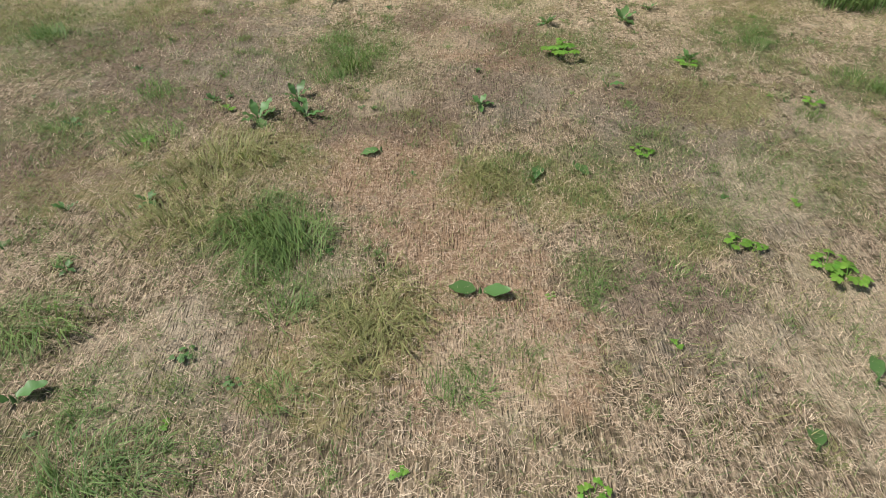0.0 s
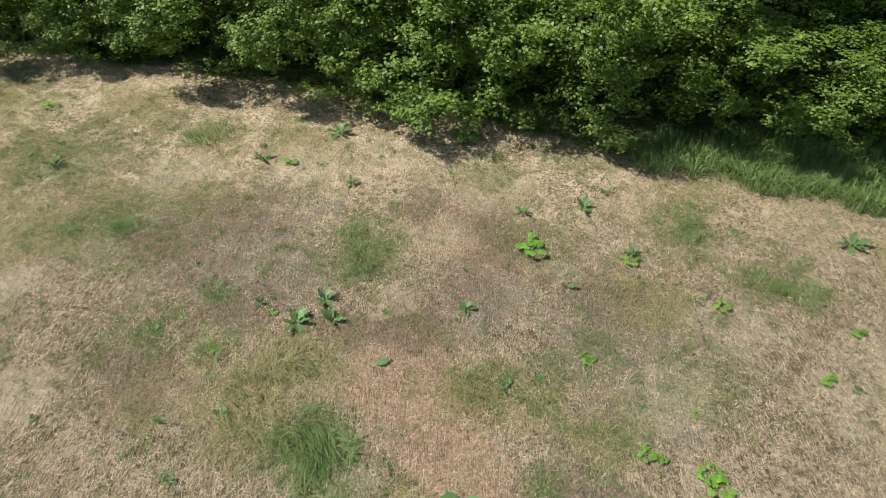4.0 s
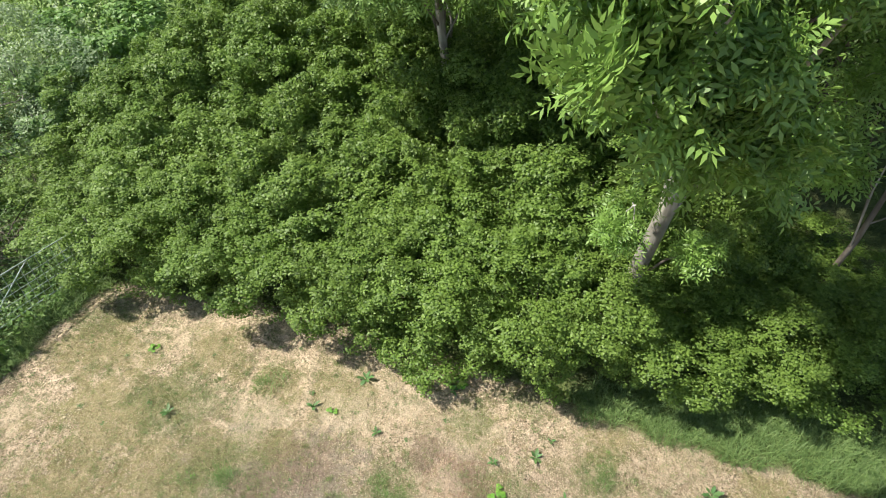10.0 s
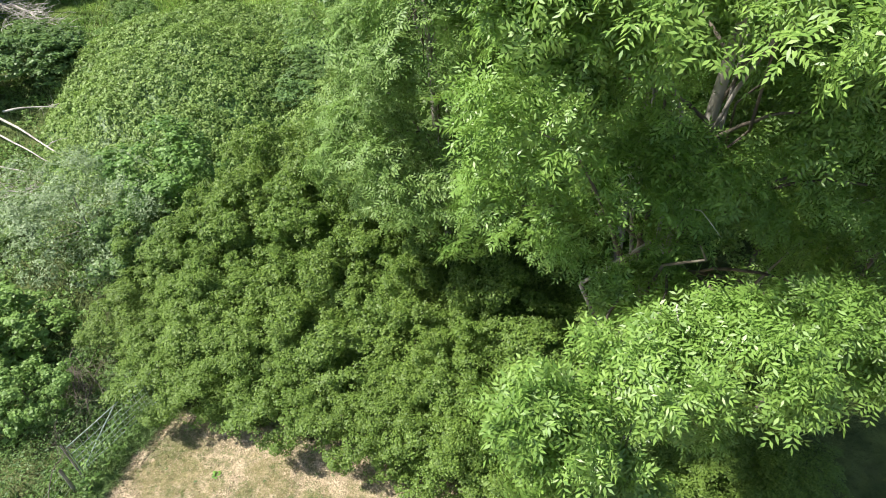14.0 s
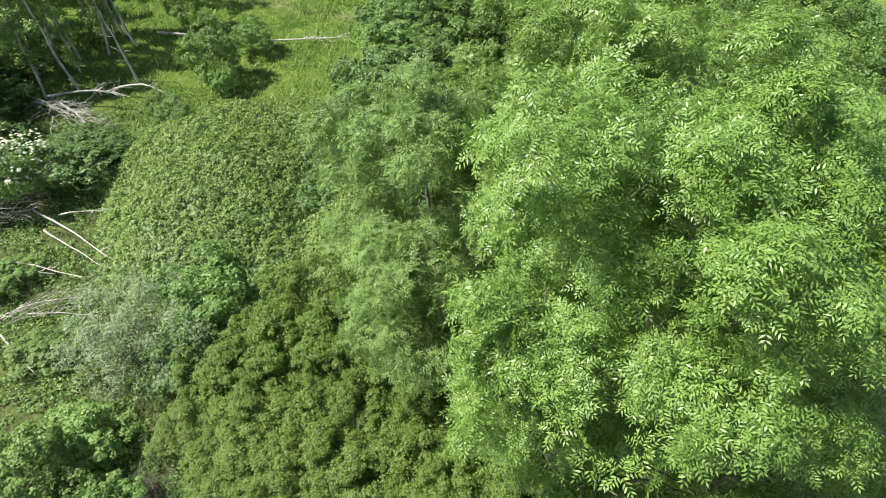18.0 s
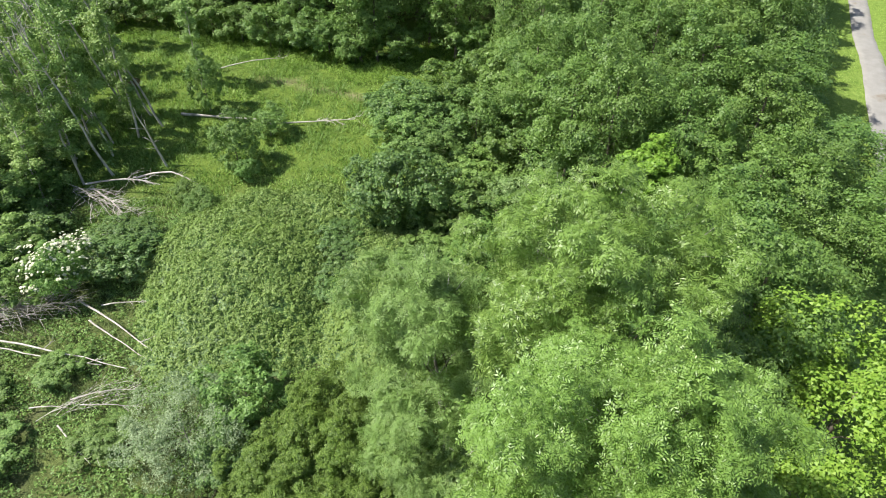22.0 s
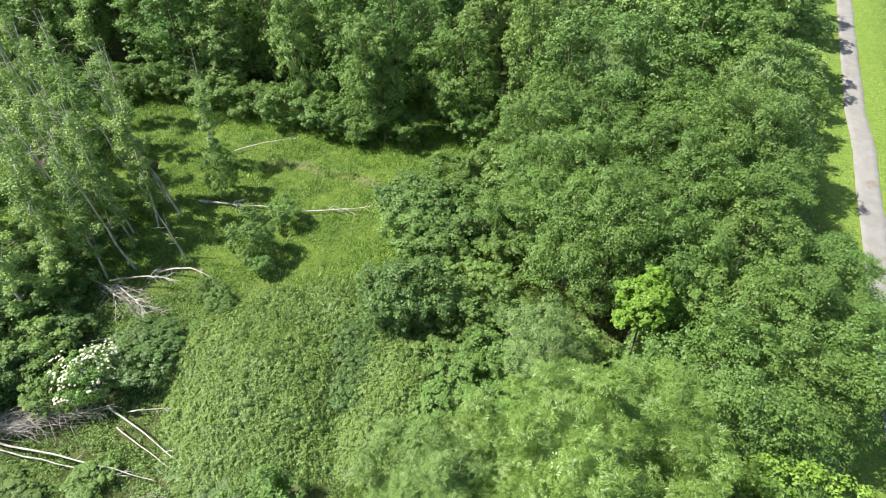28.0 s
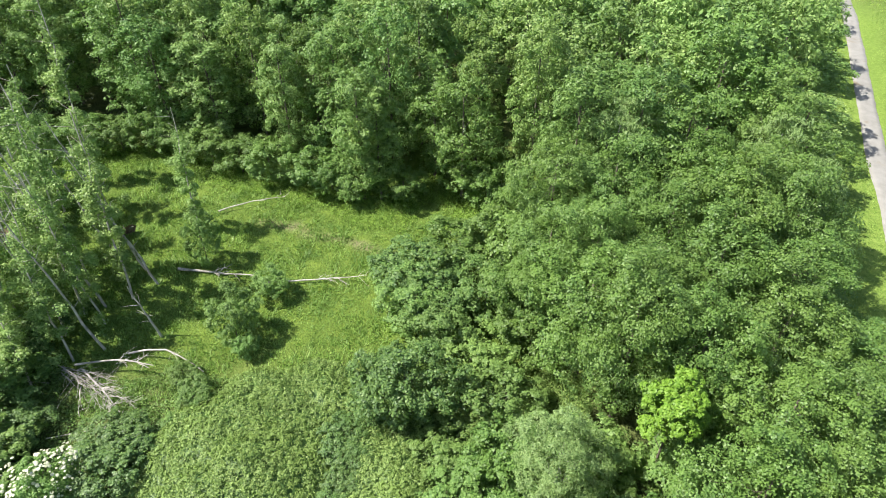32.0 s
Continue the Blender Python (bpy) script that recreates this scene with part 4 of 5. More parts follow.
plant(shrub[2], [(-45.0, 63.5, 1.5, 1.2), (6.0, 44.5, 1.9, 1.9), (3.6, 46.8, 1.7, 1.5), (8.0, 47.0, 1.9, 2.0), (5.0, 41.5, 1.8, 1.6), (-41.0, 63.2, 1.4, 1.0), (-37.0, 62.6, 1.6, 1.2), (-33.5, 63.6, 1.4, 1.1), (-30.0, 63.4, 1.5, 1.2), (-26.8, 62.6, 1.4, 1.0), (-23.5, 61.0, 1.5, 1.2), (-20.2, 59.6, 1.4, 1.1), (-17.0, 58.0, 1.5, 1.2), (-14.0, 57.2, 1.4, 1.0), (-11.0, 56.4, 1.5, 1.2), (-8.4, 55.2, 1.3, 1.0), (-4.2, 54.6, 1.3, 1.0), (3.2, 53.4, 1.4, 1.2), (5.6, 51.2, 1.5, 1.2), (-17.4, 31.6, 0.9, 0.4), (-10.2, 19.2, 1.25, 1.05), (3.0, 29.0, 1.4, 1.1), (5.5, 38.0, 1.6, 1.3), (0.8, 46.5, 1.5, 1.2), (-31, 26.5, 1.5, 1.1), (-29.5, 34.5, 1.4, 0.8), (-33.0, 38.5, 1.4, 0.9), (-36.5, 34.5, 1.6, 1.0), (-25.5, 20.0, 0.9, 0.3)], rng)
# dark-leaved ones at x below -27 stand in for shade under the slender trees
plant(shrub[3], [(-3.2, 43.8, 1.7, 1.2), (-20.7, 29.5, 1.2, 0.7), (-21.0, 31.2, 1.1, 0.6), (-6.9, 31.2, 0.9, 0.55), (-6.5, 29.2, 0.8, 0.5), (-6.8, 27.4, 0.8, 0.45), (-5.6, 30.2, 0.7, 0.5), (-1.2, 42.4, 1.5, 1.0), (-27.5, 31.5, 1.0, 0.7), (-30.0, 29.0, 1.3, 0.9), (-33.0, 31.0, 1.6, 1.2), (-29.5, 38.0, 1.2, 0.8), (-32.0, 27.0, 1.5, 1.0), (-35.5, 29.5, 1.6, 1.2), (-31.5, 35.6, 1.3, 0.8), (-10.6, 16.4, 0.9, 0.8)], rng)
make_tree("grey_willow", "silvery grey-green willow bush beside the thicket", "bush", 130, 3.0, (3.1, 3.0, 1.8), 0.1, 24, 0.34, 9, 19000, 0.095, M_WILLOW, M_TWIG, 0.06, low=-0.6, wide=0.45, limbs=10).matrix_world = at(-12.9, 17.3)
make_tree("sallow_tree", "pale grey-green sallow with upright twigs", "tree", 131, 10.6, (2.3, 2.2, 4.4), 0.2, 36, 0.28, 8, 24000, 0.125, M_SALLOW, M_TWIG, 0.10, wide=0.35, limbs=14).matrix_world = at(5.4, 26.6)
for x, y, s in ((12.6, 49.5, 1.0), (23.8, 47.6, 1.0), (26.0, 45.6, 0.85)):
    make_tree("weeping_birch", "grey-green birch with hanging twigs and a pale stem", "tree", int(x * 10), 14.5 * s, (2.2 * s, 2.2 * s, 5.0 * s), 2.0, 20, 0.36, 7, 8000, 0.22, M_SALLOW, M_DEAD, 0.12, wide=0.25, limbs=12, droop=1.6,
              group="birches of the wood").matrix_world = at(x, y)

# elder in blossom
elder = make_tree("elder_bush", "elder bush covered in creamy white flower heads", "bush", 140, 3.3, (1.5, 1.4, 1.6), 0.1, 14, 0.42, 7, 7500, 0.12, M_HERB, M_BARK, 0.06, low=-0.6, wide=0.6)
erng = np.random.default_rng(41)
ep, en, ec = foliage(erng, (1.6, 1.5, 1.7), 14, 0.42, 7, 330, -0.1, 0.6, 0)
ang = np.arange(7) * 2 * np.pi / 7
head_v = np.concatenate([[[0, 0, 0.25]], np.stack([np.cos(ang), np.sin(ang), 0.05 * np.cos(3 * ang)], -1), np.stack([0.55 * np.cos(ang + 0.4), 0.55 * np.sin(ang + 0.4), 0 * ang + 0.22], -1)])
head_f = np.array([[0, 8 + k, 8 + (k + 1) % 7] for k in range(7)] + [[8 + k, 1 + k, 1 + (k + 1) % 7] for k in range(7)] + [[8 + k, 1 + (k + 1) % 7, 8 + (k + 1) % 7] for k in range(7)])
fv, ff = stamp(head_v, head_f, ep + np.array([0, 0, 1.75]), unit(en + np.array([0, 0, 0.8])), 0.072 * erng.uniform(0.7, 1.4, len(ep)), erng)
tagged(part("blossom", mesh_of("blossom", fv, ff, M_BLOOM), elder, "creamy white flower heads"), kind="stuff")
elder.matrix_world = at(-23.6, 27.9, 0, 1.15, 1.2)
# ---------------- bramble mound ----------------
def bramble_top(x, y):
    """Height of the bramble over the ground."""
    h = 0
    for cx, cy, rx, ry, tall in ((-12.9, 28.4, 6.7, 8.3, 2.5), (-4.0, 27.5, 4.0, 7.5, 1.7), (-9.0, 34.0, 4.0, 3.5, 1.0)):
        u, v = (x - cx) / rx, (y - cy) / ry
        r = np.maximum(np.sqrt((u + 0.15 * v) ** 2 + (v - 0.1 * u) ** 2) + 0.10 * wave(x, y, 3.0, 2), 0)
        h = np.maximum(h, np.clip(1 - r ** 2, 0, 1) ** 0.9 * (tall + 0.35 * wave(x, y, 2.6, 6) + 0.22 * wave(x, y, 1.1, 9)))
    return h


brng = np.random.default_rng(15)
PER = 16
bx, by = np.repeat(brng.uniform(-20.5, 1, 17500), PER), np.repeat(brng.uniform(16, 38, 17500), PER)
bramble_rise = np.repeat(brng.uniform(-0.22, 0.06, 17500), PER)
clump_r = np.repeat(0.19 * brng.uniform(0.6, 1.4, 17500), PER)
bh = bramble_top(bx, by)
keep = bh > 0.12
bx, by, bh, bramble_rise, clump_r = bx[keep], by[keep], bh[keep], bramble_rise[keep], clump_r[keep]
eps = 0.2
sx, sy = (bramble_top(bx + eps, by) - bh) / eps, (bramble_top(bx, by + eps) - bh) / eps
slope = unit(np.stack([-sx, -sy, np.ones_like(bx)], -1))
puff = unit(brng.normal(size=(len(bx), 3)) + 0.9 * slope)
bn = unit(0.8 * puff + 0.35 * slope + 0.3 * brng.normal(size=(len(bx), 3)))
bp = np.stack([bx, by, height(bx, by) + bh + bramble_rise], -1) + puff * clump_r[:, None]
foot = np.array([-10.2, 26.0, hz(-10.2, 26.0)])
bramble = thing("bramble_thicket", "wide mound of bramble with a carpet of fresh green leaves", "bush", Matrix.Translation(foot))
part("foliage", mesh_of("foliage", *leaf_quads(bp - foot, bn, 0.105 * brng.uniform(0.6, 1.3, len(bx)), brng, 0.85, 0.12), M_BRAMBLE), bramble)
# closed dark sheet below the leaves, in place of shade inside the mound
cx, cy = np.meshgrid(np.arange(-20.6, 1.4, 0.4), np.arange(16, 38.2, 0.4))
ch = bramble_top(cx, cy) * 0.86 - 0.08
cn = cx.shape[1]
ci, cj = np.meshgrid(np.arange(cx.shape[0] - 1), np.arange(cn - 1), indexing="ij")
ca = (ci * cn + cj).ravel()
cf = np.stack([ca, ca + 1, ca + cn + 1, ca + cn], -1)
cf = cf[(ch.ravel()[cf] > -0.05).any(1)]
tagged(part("tangle", mesh_of("tangle", np.stack([cx, cy, height(cx, cy) + ch], -1).reshape(-1, 3) - foot, cf, M_DARK, True), bramble, "dark sheet under the leaves in place of the shade inside the mound"), kind="stuff")


# ---------------- low growth ----------------
def scatter(rng, n, x0, x1, y0, y1, keep):
    x, y = rng.uniform(x0, x1, n), rng.uniform(y0, y1, n)
    k = keep(x, y)
    return x[k], y[k]


def blades(rng, x, y, tall, width, lean, base=0.0, bend=True):
    """Grass blades: bent ones of two pieces, or plain pointed ones where they stay far off."""
    n = len(x)
    a = rng.uniform(0, 2 * np.pi, n)
    d = np.stack([np.cos(a), np.sin(a), np.zeros(n)], -1)
    s = np.stack([-np.sin(a), np.cos(a), np.zeros(n)], -1)
    t = (tall * rng.uniform(0.5, 1.3, n))[:, None]
    w = (width * rng.uniform(0.7, 1.3, n))[:, None]
    p = np.stack([x, y, height(x, y) + base], -1)
    l = (lean * rng.uniform(0.2, 1.6, n))[:, None]
    up = np.array([0, 0, 1.0])
    if not bend:
        return np.stack([p - s * w, p + s * w, p + t * (up * (1 - 0.3 * l) + l * d)], 1).reshape(-1, 3), np.arange(n * 3).reshape(-1, 3)
    mid = p + t * (0.6 * up + 0.35 * l * d)
    tip = p + t * (np.clip(1 - 0.4 * l, 0.1, 1) * up + 1.1 * l * d)
    v = np.stack([p - s * w, p + s * w, mid + s * w * 0.8, mid - s * w * 0.8, tip + s * w * 0.15, tip - s * w * 0.15], 1).reshape(-1, 3)
    k = np.arange(n)[:, None] * 6
    return v, np.concatenate([k + [0, 1, 2, 3], k + [3, 2, 4, 5]])


def stuff(name, label, category, v, f, mat):
    return tagged(new(name, mesh_of(name, v, f, mat)), label, category, kind="stuff")


def in_bramble(x, y):
    return bramble_top(x, y) > 0.1


def meadow_zone(x, y):
    e = y - np.interp(x, EDGE_X, EDGE_Y)
    return (e < 1.5) & ~in_bramble(x, y) & (lane_off(x, y) < -1.5) & (x < np.interp(y, [33, 40, 48, 53], [4, 7, 7, 5]))


rng = np.random.default_rng(21)
x, y = scatter(rng, 150000, -48, 8, 33, 64, meadow_zone)
tall = 0.30 * np.clip(1 + 0.7 * wave(x, y, 2.2, 3) + 0.5 * wave(x, y, 0.7, 1), 0.25, 2.2)
stuff("meadow_grass", "lush uneven meadow grass in the clearing", "grass", *blades(rng, x, y, tall, 0.032, 0.9, bend=False), M_MEADOW)
x, y = scatter(rng, 150000, -48, 6, 46, 66, lambda x, y: meadow_zone(x, y) & (np.abs(y - np.interp(x, EDGE_X, EDGE_Y) + 1.6 + 0.8 * wave(x, y, 2.5, 3)) < 2.6))
p = np.stack([x, y, height(x, y) + rng.uniform(0.05, 0.55, len(x)) * np.clip(1 + 0.6 * wave(x, y, 1.4, 5), 0.3, 2)], -1)
stuff("meadow_herbs", "bright lime green herbs along the foot of the wood", "undergrowth", *leaf_tris(p, unit(np.array([0, 0, 1.0]) + 0.5 * rng.normal(size=p.shape)), 0.10 * rng.uniform(0.6, 1.3, len(x)), rng, 0.7), M_LIME)
x, y = scatter(rng, 80000, 22, 75, 25, 110, lambda x, y: (np.abs(lane_off(x, y)) > 1.35) & (np.abs(lane_off(x, y)) < 8))
stuff("verge_grass", "bright mown grass verges along the lane", "grass", *blades(rng, x, y, 0.10 + 0.35 * np.clip(np.abs(lane_off(x, y)) / 3 - 0.8, 0, 1), 0.03, 0.7, bend=False), M_MEADOW)


def rough_zone(x, y):
    return (field_inside(x, y) < -0.3) & ~in_bramble(x, y) & (y < 36) & (x < np.interp(y, [8, 10.5, 12, 36], [-8.2, -8.2, 9, 9]))


x, y = scatter(rng, 230000, -42, 9, -2, 36, rough_zone)
k = wave(x, y, 1.6, 4) + 0.5 * wave(x, y, 0.5, 9) > -0.25
x, y = x[k], y[k]
h = 0.42 * np.clip(1 + 0.9 * wave(x, y, 3.0, 5), 0.25, 2)
p = np.stack([x, y, height(x, y) + h * rng.uniform(0.15, 1, len(x))], -1)
n = unit(np.array([0, 0, 1.0]) + 0.55 * rng.normal(size=p.shape))
stuff("undergrowth", "tangled nettles, brambles and herbs on rough ground", "undergrowth", *leaf_tris(p, n, 0.135 * rng.uniform(0.6, 1.3, len(x)), rng, 0.7), M_HERB)
x, y = scatter(rng, 100000, -5, 10, 17, 37, lambda x, y: rough_zone(x, y))
p = np.stack([x, y, height(x, y) + rng.uniform(0.1, 0.9, len(x)) * np.clip(1 + 0.8 * wave(x, y, 1.3, 5), 0.3, 2)], -1)
stuff("tall_herbs", "dense fresh green herbs and ferns between the trees", "undergrowth", *leaf_tris(p, unit(np.array([0, 0, 1.0]) + 0.5 * rng.normal(size=p.shape)), 0.125 * rng.uniform(0.6, 1.3, len(x)), rng, 0.6), M_BRAMBLE)
x, y = scatter(rng, 26000, -11.5, -8.0, 3, 13, lambda x, y: (field_inside(x, y) < -0.25) & (wave(x, y, 1.2, 3) > -0.5))
p = np.stack([x, y, height(x, y) + rng.uniform(0.1, 0.85, len(x)) * np.clip(1 + 0.7 * wave(x, y, 0.9, 5), 0.3, 1.5)], -1)
# the dark maple tone puts the gate hollow's shade into the nettles' colour
stuff("nettles", "stand of green nettles round the gate", "undergrowth", *leaf_quads(p, unit(np.array([0, 0, 1.0]) + 0.5 * rng.normal(size=p.shape)), 0.07 * rng.uniform(0.6, 1.3, len(x)), rng, 0.45), M_DARK)
x, y = scatter(rng, 85000, -42, 4, -2, 36, rough_zone)
k = wave(x, y, 2.0, 8) > -0.2
x, y = x[k], y[k]
stuff("rank_grass", "long rank grass among the fallen branches", "grass", *blades(rng, x, y, 0.6 + 0 * x, 0.016, 0.7, bend=False), M_RANK)


# long grass along the foot of the hedge and the fence
def foot_strip(x, y):
    e = field_inside(x, y) + 0.25 * wave(x, y, 0.5, 2)
    w = np.interp(x, [-12, -8, -7.6, -6.4, -5.6, 2.2, 3.2, 5, 8], [1.5, 1.2, -0.1, 0.3, -0.4, -0.4, 0.6, 0.9, 1.1])
    return (e < 0.05) & (e > -w * 1.3) & (y < 11)


x, y = scatter(rng, 330000, -11, 10, 2, 10.6, foot_strip)
stuff("hedge_foot_grass", "long bluish green grass along the hedge foot", "grass", *blades(rng, x[:52000], y[:52000], 0.28 + 0 * x[:52000], 0.0045, 0.8), M_RANK)

# ---------------- the lawn ----------------
def straw(rng, x, y, length, width, lift):
    """Short dry blades that lie about: one corner pointed."""
    n = len(x)
    a = rng.uniform(0, 2 * np.pi, n)
    up = rng.uniform(0.0, lift, n)
    d = np.stack([np.cos(a), np.sin(a), up], -1)
    s = np.stack([-np.sin(a), np.cos(a), np.zeros(n)], -1)
    p = np.stack([x, y, height(x, y) + 0.018 * wave(x, y, 0.35, 1) + 0.03 * wave(x, y, 1.3, 4) + rng.uniform(0.002, 0.012, n)], -1)
    L = (length * rng.uniform(0.5, 1.6, n) ** 1.5)[:, None]
    w = (width * rng.uniform(0.6, 1.4, n))[:, None]
    return np.stack([p - s * w, p + s * w, p + d * L], 1).reshape(-1, 3), np.arange(n * 3).reshape(-1, 3)


rng = np.random.default_rng(33)


def lawn_at(n, x0, x1, y0, y1, clump=0.0):
    x, y = scatter(rng, n, x0, x1, y0, y1, lambda x, y: field_inside(x, y) > 0.0)
    if clump:
        k = wave(x, y, 0.22, 3) + 0.6 * wave(x, y, 0.7, 8) + rng.normal(size=len(x)) * 0.5 > clump - 0.5
        x, y = x[k], y[k]
    return x, y


near_x, near_y = lawn_at(1500000, -9.5, 9, 0.9, 10.4)
thin = np.clip(1.15 - np.hypot(near_x * 0.8, near_y - 2) / 7.5, 0.16, 0.8)
thin *= 1 - 0.5 * np.maximum(patches(near_x, near_y, GREEN), patches(near_x, near_y, GREY)) - 0.3 * patches(near_x, near_y, OLIVE)
thin *= np.clip(0.66 + 0.75 * wave(near_x, near_y, 0.09, 3) + 0.4 * wave(near_x, near_y, 0.31, 8), 0.08, 1.15)
k = rng.uniform(size=len(thin)) < thin
near_x, near_y = near_x[k], near_y[k]
red = patches(near_x, near_y, RUSSET) * 0.75 + 0.08
grey = np.maximum(patches(near_x, near_y, BROWN), 0.6 * patches(near_x, near_y, GREY)) * 0.9 + 0.16 + 0.25 * np.clip(wave(near_x, near_y, 0.55, 12), 0, 1)
u = rng.uniform(size=len(near_x))
sel = np.where(u < grey, 2, np.where(u < grey + red, 1, 0))
for q, (key, text, mat) in enumerate((("straw_thatch", "bleached straw of the parched lawn lying in all directions", M_STRAW), ("reddish_straw", "reddish dry grass in worn patches of the lawn", M_STRAW_RED), ("weathered_straw", "grey-brown weathered grass in the lawn", M_STRAW_GREY))):
    stuff(key, text, "grass", *straw(rng, near_x[sel == q], near_y[sel == q], 0.046, 0.00115, 0.42), mat)
sprig_x, sprig_y = lawn_at(260000, -9, 9, 0.9, 10.2)
g = patches(sprig_x, sprig_y, GREEN) + 0.15 + 0.35 * np.clip(wave(sprig_x, sprig_y, 0.8, 6), 0, 1) + 0.25 * np.clip(wave(sprig_x, sprig_y, 0.25, 2), 0, 1)
k = rng.uniform(size=len(g)) < g * 0.75
stuff("green_sprigs", "sparse green grass blades through the dry lawn", "grass", *straw(rng, sprig_x[k], sprig_y[k], 0.06, 0.0016, 1.1), M_TUFT)
g = patches(sprig_x, sprig_y, OLIVE) + 0.08
k = rng.uniform(size=len(g)) < g * 0.6
stuff("olive_sprigs", "yellowing grass blades in fading patches", "grass", *straw(rng, sprig_x[k] + 0.02, sprig_y[k], 0.065, 0.0016, 1.0), M_OLIVE)


# short clumps that stand a little above the thatch
def clumps(n, per, r, tall, wide, keep):
    cx, cy = lawn_at(n, -9, 9, 0.9, 10.2)
    k = rng.uniform(size=len(cx)) < keep(cx, cy)
    cx, cy = np.repeat(cx[k], per), np.repeat(cy[k], per)
    return blades(rng, cx + rng.normal(size=len(cx)) * r, cy + rng.normal(size=len(cx)) * r, tall + 0 * cx, wide, 0.9, 0.005, bend=False)


stuff("olive_clumps", "low clumps of fading grass in the lawn", "grass", *clumps(9000, 20, 0.035, 0.05, 0.0020, lambda x, y: 0.35 + 0.7 * patches(x, y, OLIVE) + 0.6 * wave(x, y, 0.6, 2)), M_OLIVE)
stuff("green_clumps", "low clumps of green grass in the lawn", "grass", *clumps(11000, 24, 0.03, 0.045, 0.0021, lambda x, y: 0.20 + 0.7 * patches(x, y, GREEN) + 0.7 * wave(x, y, 0.5, 7) + 0.35 * np.clip(-x / 2.5, 0, 1)), M_TUFT)
stuff("straw_clumps", "low clumps of standing straw in the lawn", "grass", *clumps(9000, 14, 0.04, 0.045, 0.0016, lambda x, y: 0.5 + 0.3 * wave(x, y, 0.8, 4)), M_STRAW)


# ---------------- weeds of the lawn ----------------
def broad_leaf(rng, L, w, arch, az, tilt, wavy=0.04):
    """A dock-like blade on a short stalk: 2 by 7 quads with a sunken midrib."""
    u = np.linspace(0, 1, 8)
    half = w * np.sin(np.pi * np.clip(u, 0.03, 0.97) ** 0.85) ** 0.8 + 0.002
    out = L * (0.15 + u)
    rise = math.sin(tilt) * out - arch * L * u ** 2
    rows = []
    for sgn, lift in ((-1, 0.10), (0, 0.0), (1, 0.10)):
        ruff = wavy * L * np.sin(u * 14 + sgn) * abs(sgn)
        rows.append(np.stack([out * math.cos(tilt), sgn * half, rise + lift * w * 2 + ruff], -1))
    v = np.stack(rows, 1).reshape(-1, 3)
    f = [[i * 3 + j, i * 3 + j + 1, i * 3 + j + 4, i * 3 + j + 3] for i in range(7) for j in range(2)]
    c, s = math.cos(az), math.sin(az)
    v = np.stack([v[:, 0] * c - v[:, 1] * s, v[:, 0] * s + v[:, 1] * c, v[:, 2] + 0.01], -1)
    return v, np.array(f)


def dock(seed, n, L, mat, label, broad=(0.15, 0.23), tilt=(0.2, 1.1), wavy=0.07):
    rng = np.random.default_rng(seed)
    ob = thing("dock_plant", label, "weed", group="docks in the lawn")
    for k in range(n):
        l = L * rng.uniform(0.6, 1.15)
        leaf = broad_leaf(rng, l, l * rng.uniform(*broad), rng.uniform(0.1, 0.5), k * 2 * np.pi / n + rng.uniform(-0.5, 0.5) * (n > 2), rng.uniform(*tilt), wavy)
        part("leaf", mesh_of("leaf", *leaf, mat, True), ob)
    part("stalk", mesh_of("stalk", *tube([(0, 0, -0.03), (0.004, 0, 0.02), (0, 0.004, 0.05)], [0.012, 0.01, 0.003], 6), M_WEED, True), ob)
    return ob


def palmate(seed, n, L, mat):
    """A seedling of lobed leaves on stalks."""
    rng = np.random.default_rng(seed)
    ob = thing("lobed_weed", "bright green weed with lobed leaves in the dry lawn", "weed", group="lobed weeds in the lawn")
    for k in range(n):
        a = rng.uniform(0, 2 * np.pi)
        r = L * rng.uniform(0.2, 1.1)
        c = np.array([r * math.cos(a), r * math.sin(a), L * rng.uniform(0.35, 0.7)])
        fans = []
        for q in range(5):
            b = a + (q - 2) * 0.75
            l = L * (0.55 - 0.06 * abs(q - 2)) * rng.uniform(0.85, 1.1)
            d = np.array([math.cos(b), math.sin(b), -0.2])
            s = np.array([-math.sin(b), math.cos(b), 0]) * l * 0.27
            pts = np.array([c, c + d * l * 0.5 + s, c + d * l * 0.78 + s * 0.75, c + d * l, c + d * l * 0.78 - s * 0.75, c + d * l * 0.5 - s])
            pts[[1, 5], 2] += 0.05 * l
            fans.append((pts, np.array([[0, 1, 2, 3], [0, 3, 4, 5]])))
        part("leaf", mesh_of("leaf", *join(fans), mat), ob)
        part("stalk", mesh_of("stalk", *tube([(0, 0, -0.02), c * 0.55, c], [0.004, 0.003, 0.002], 4), mat, True), ob)
    return ob


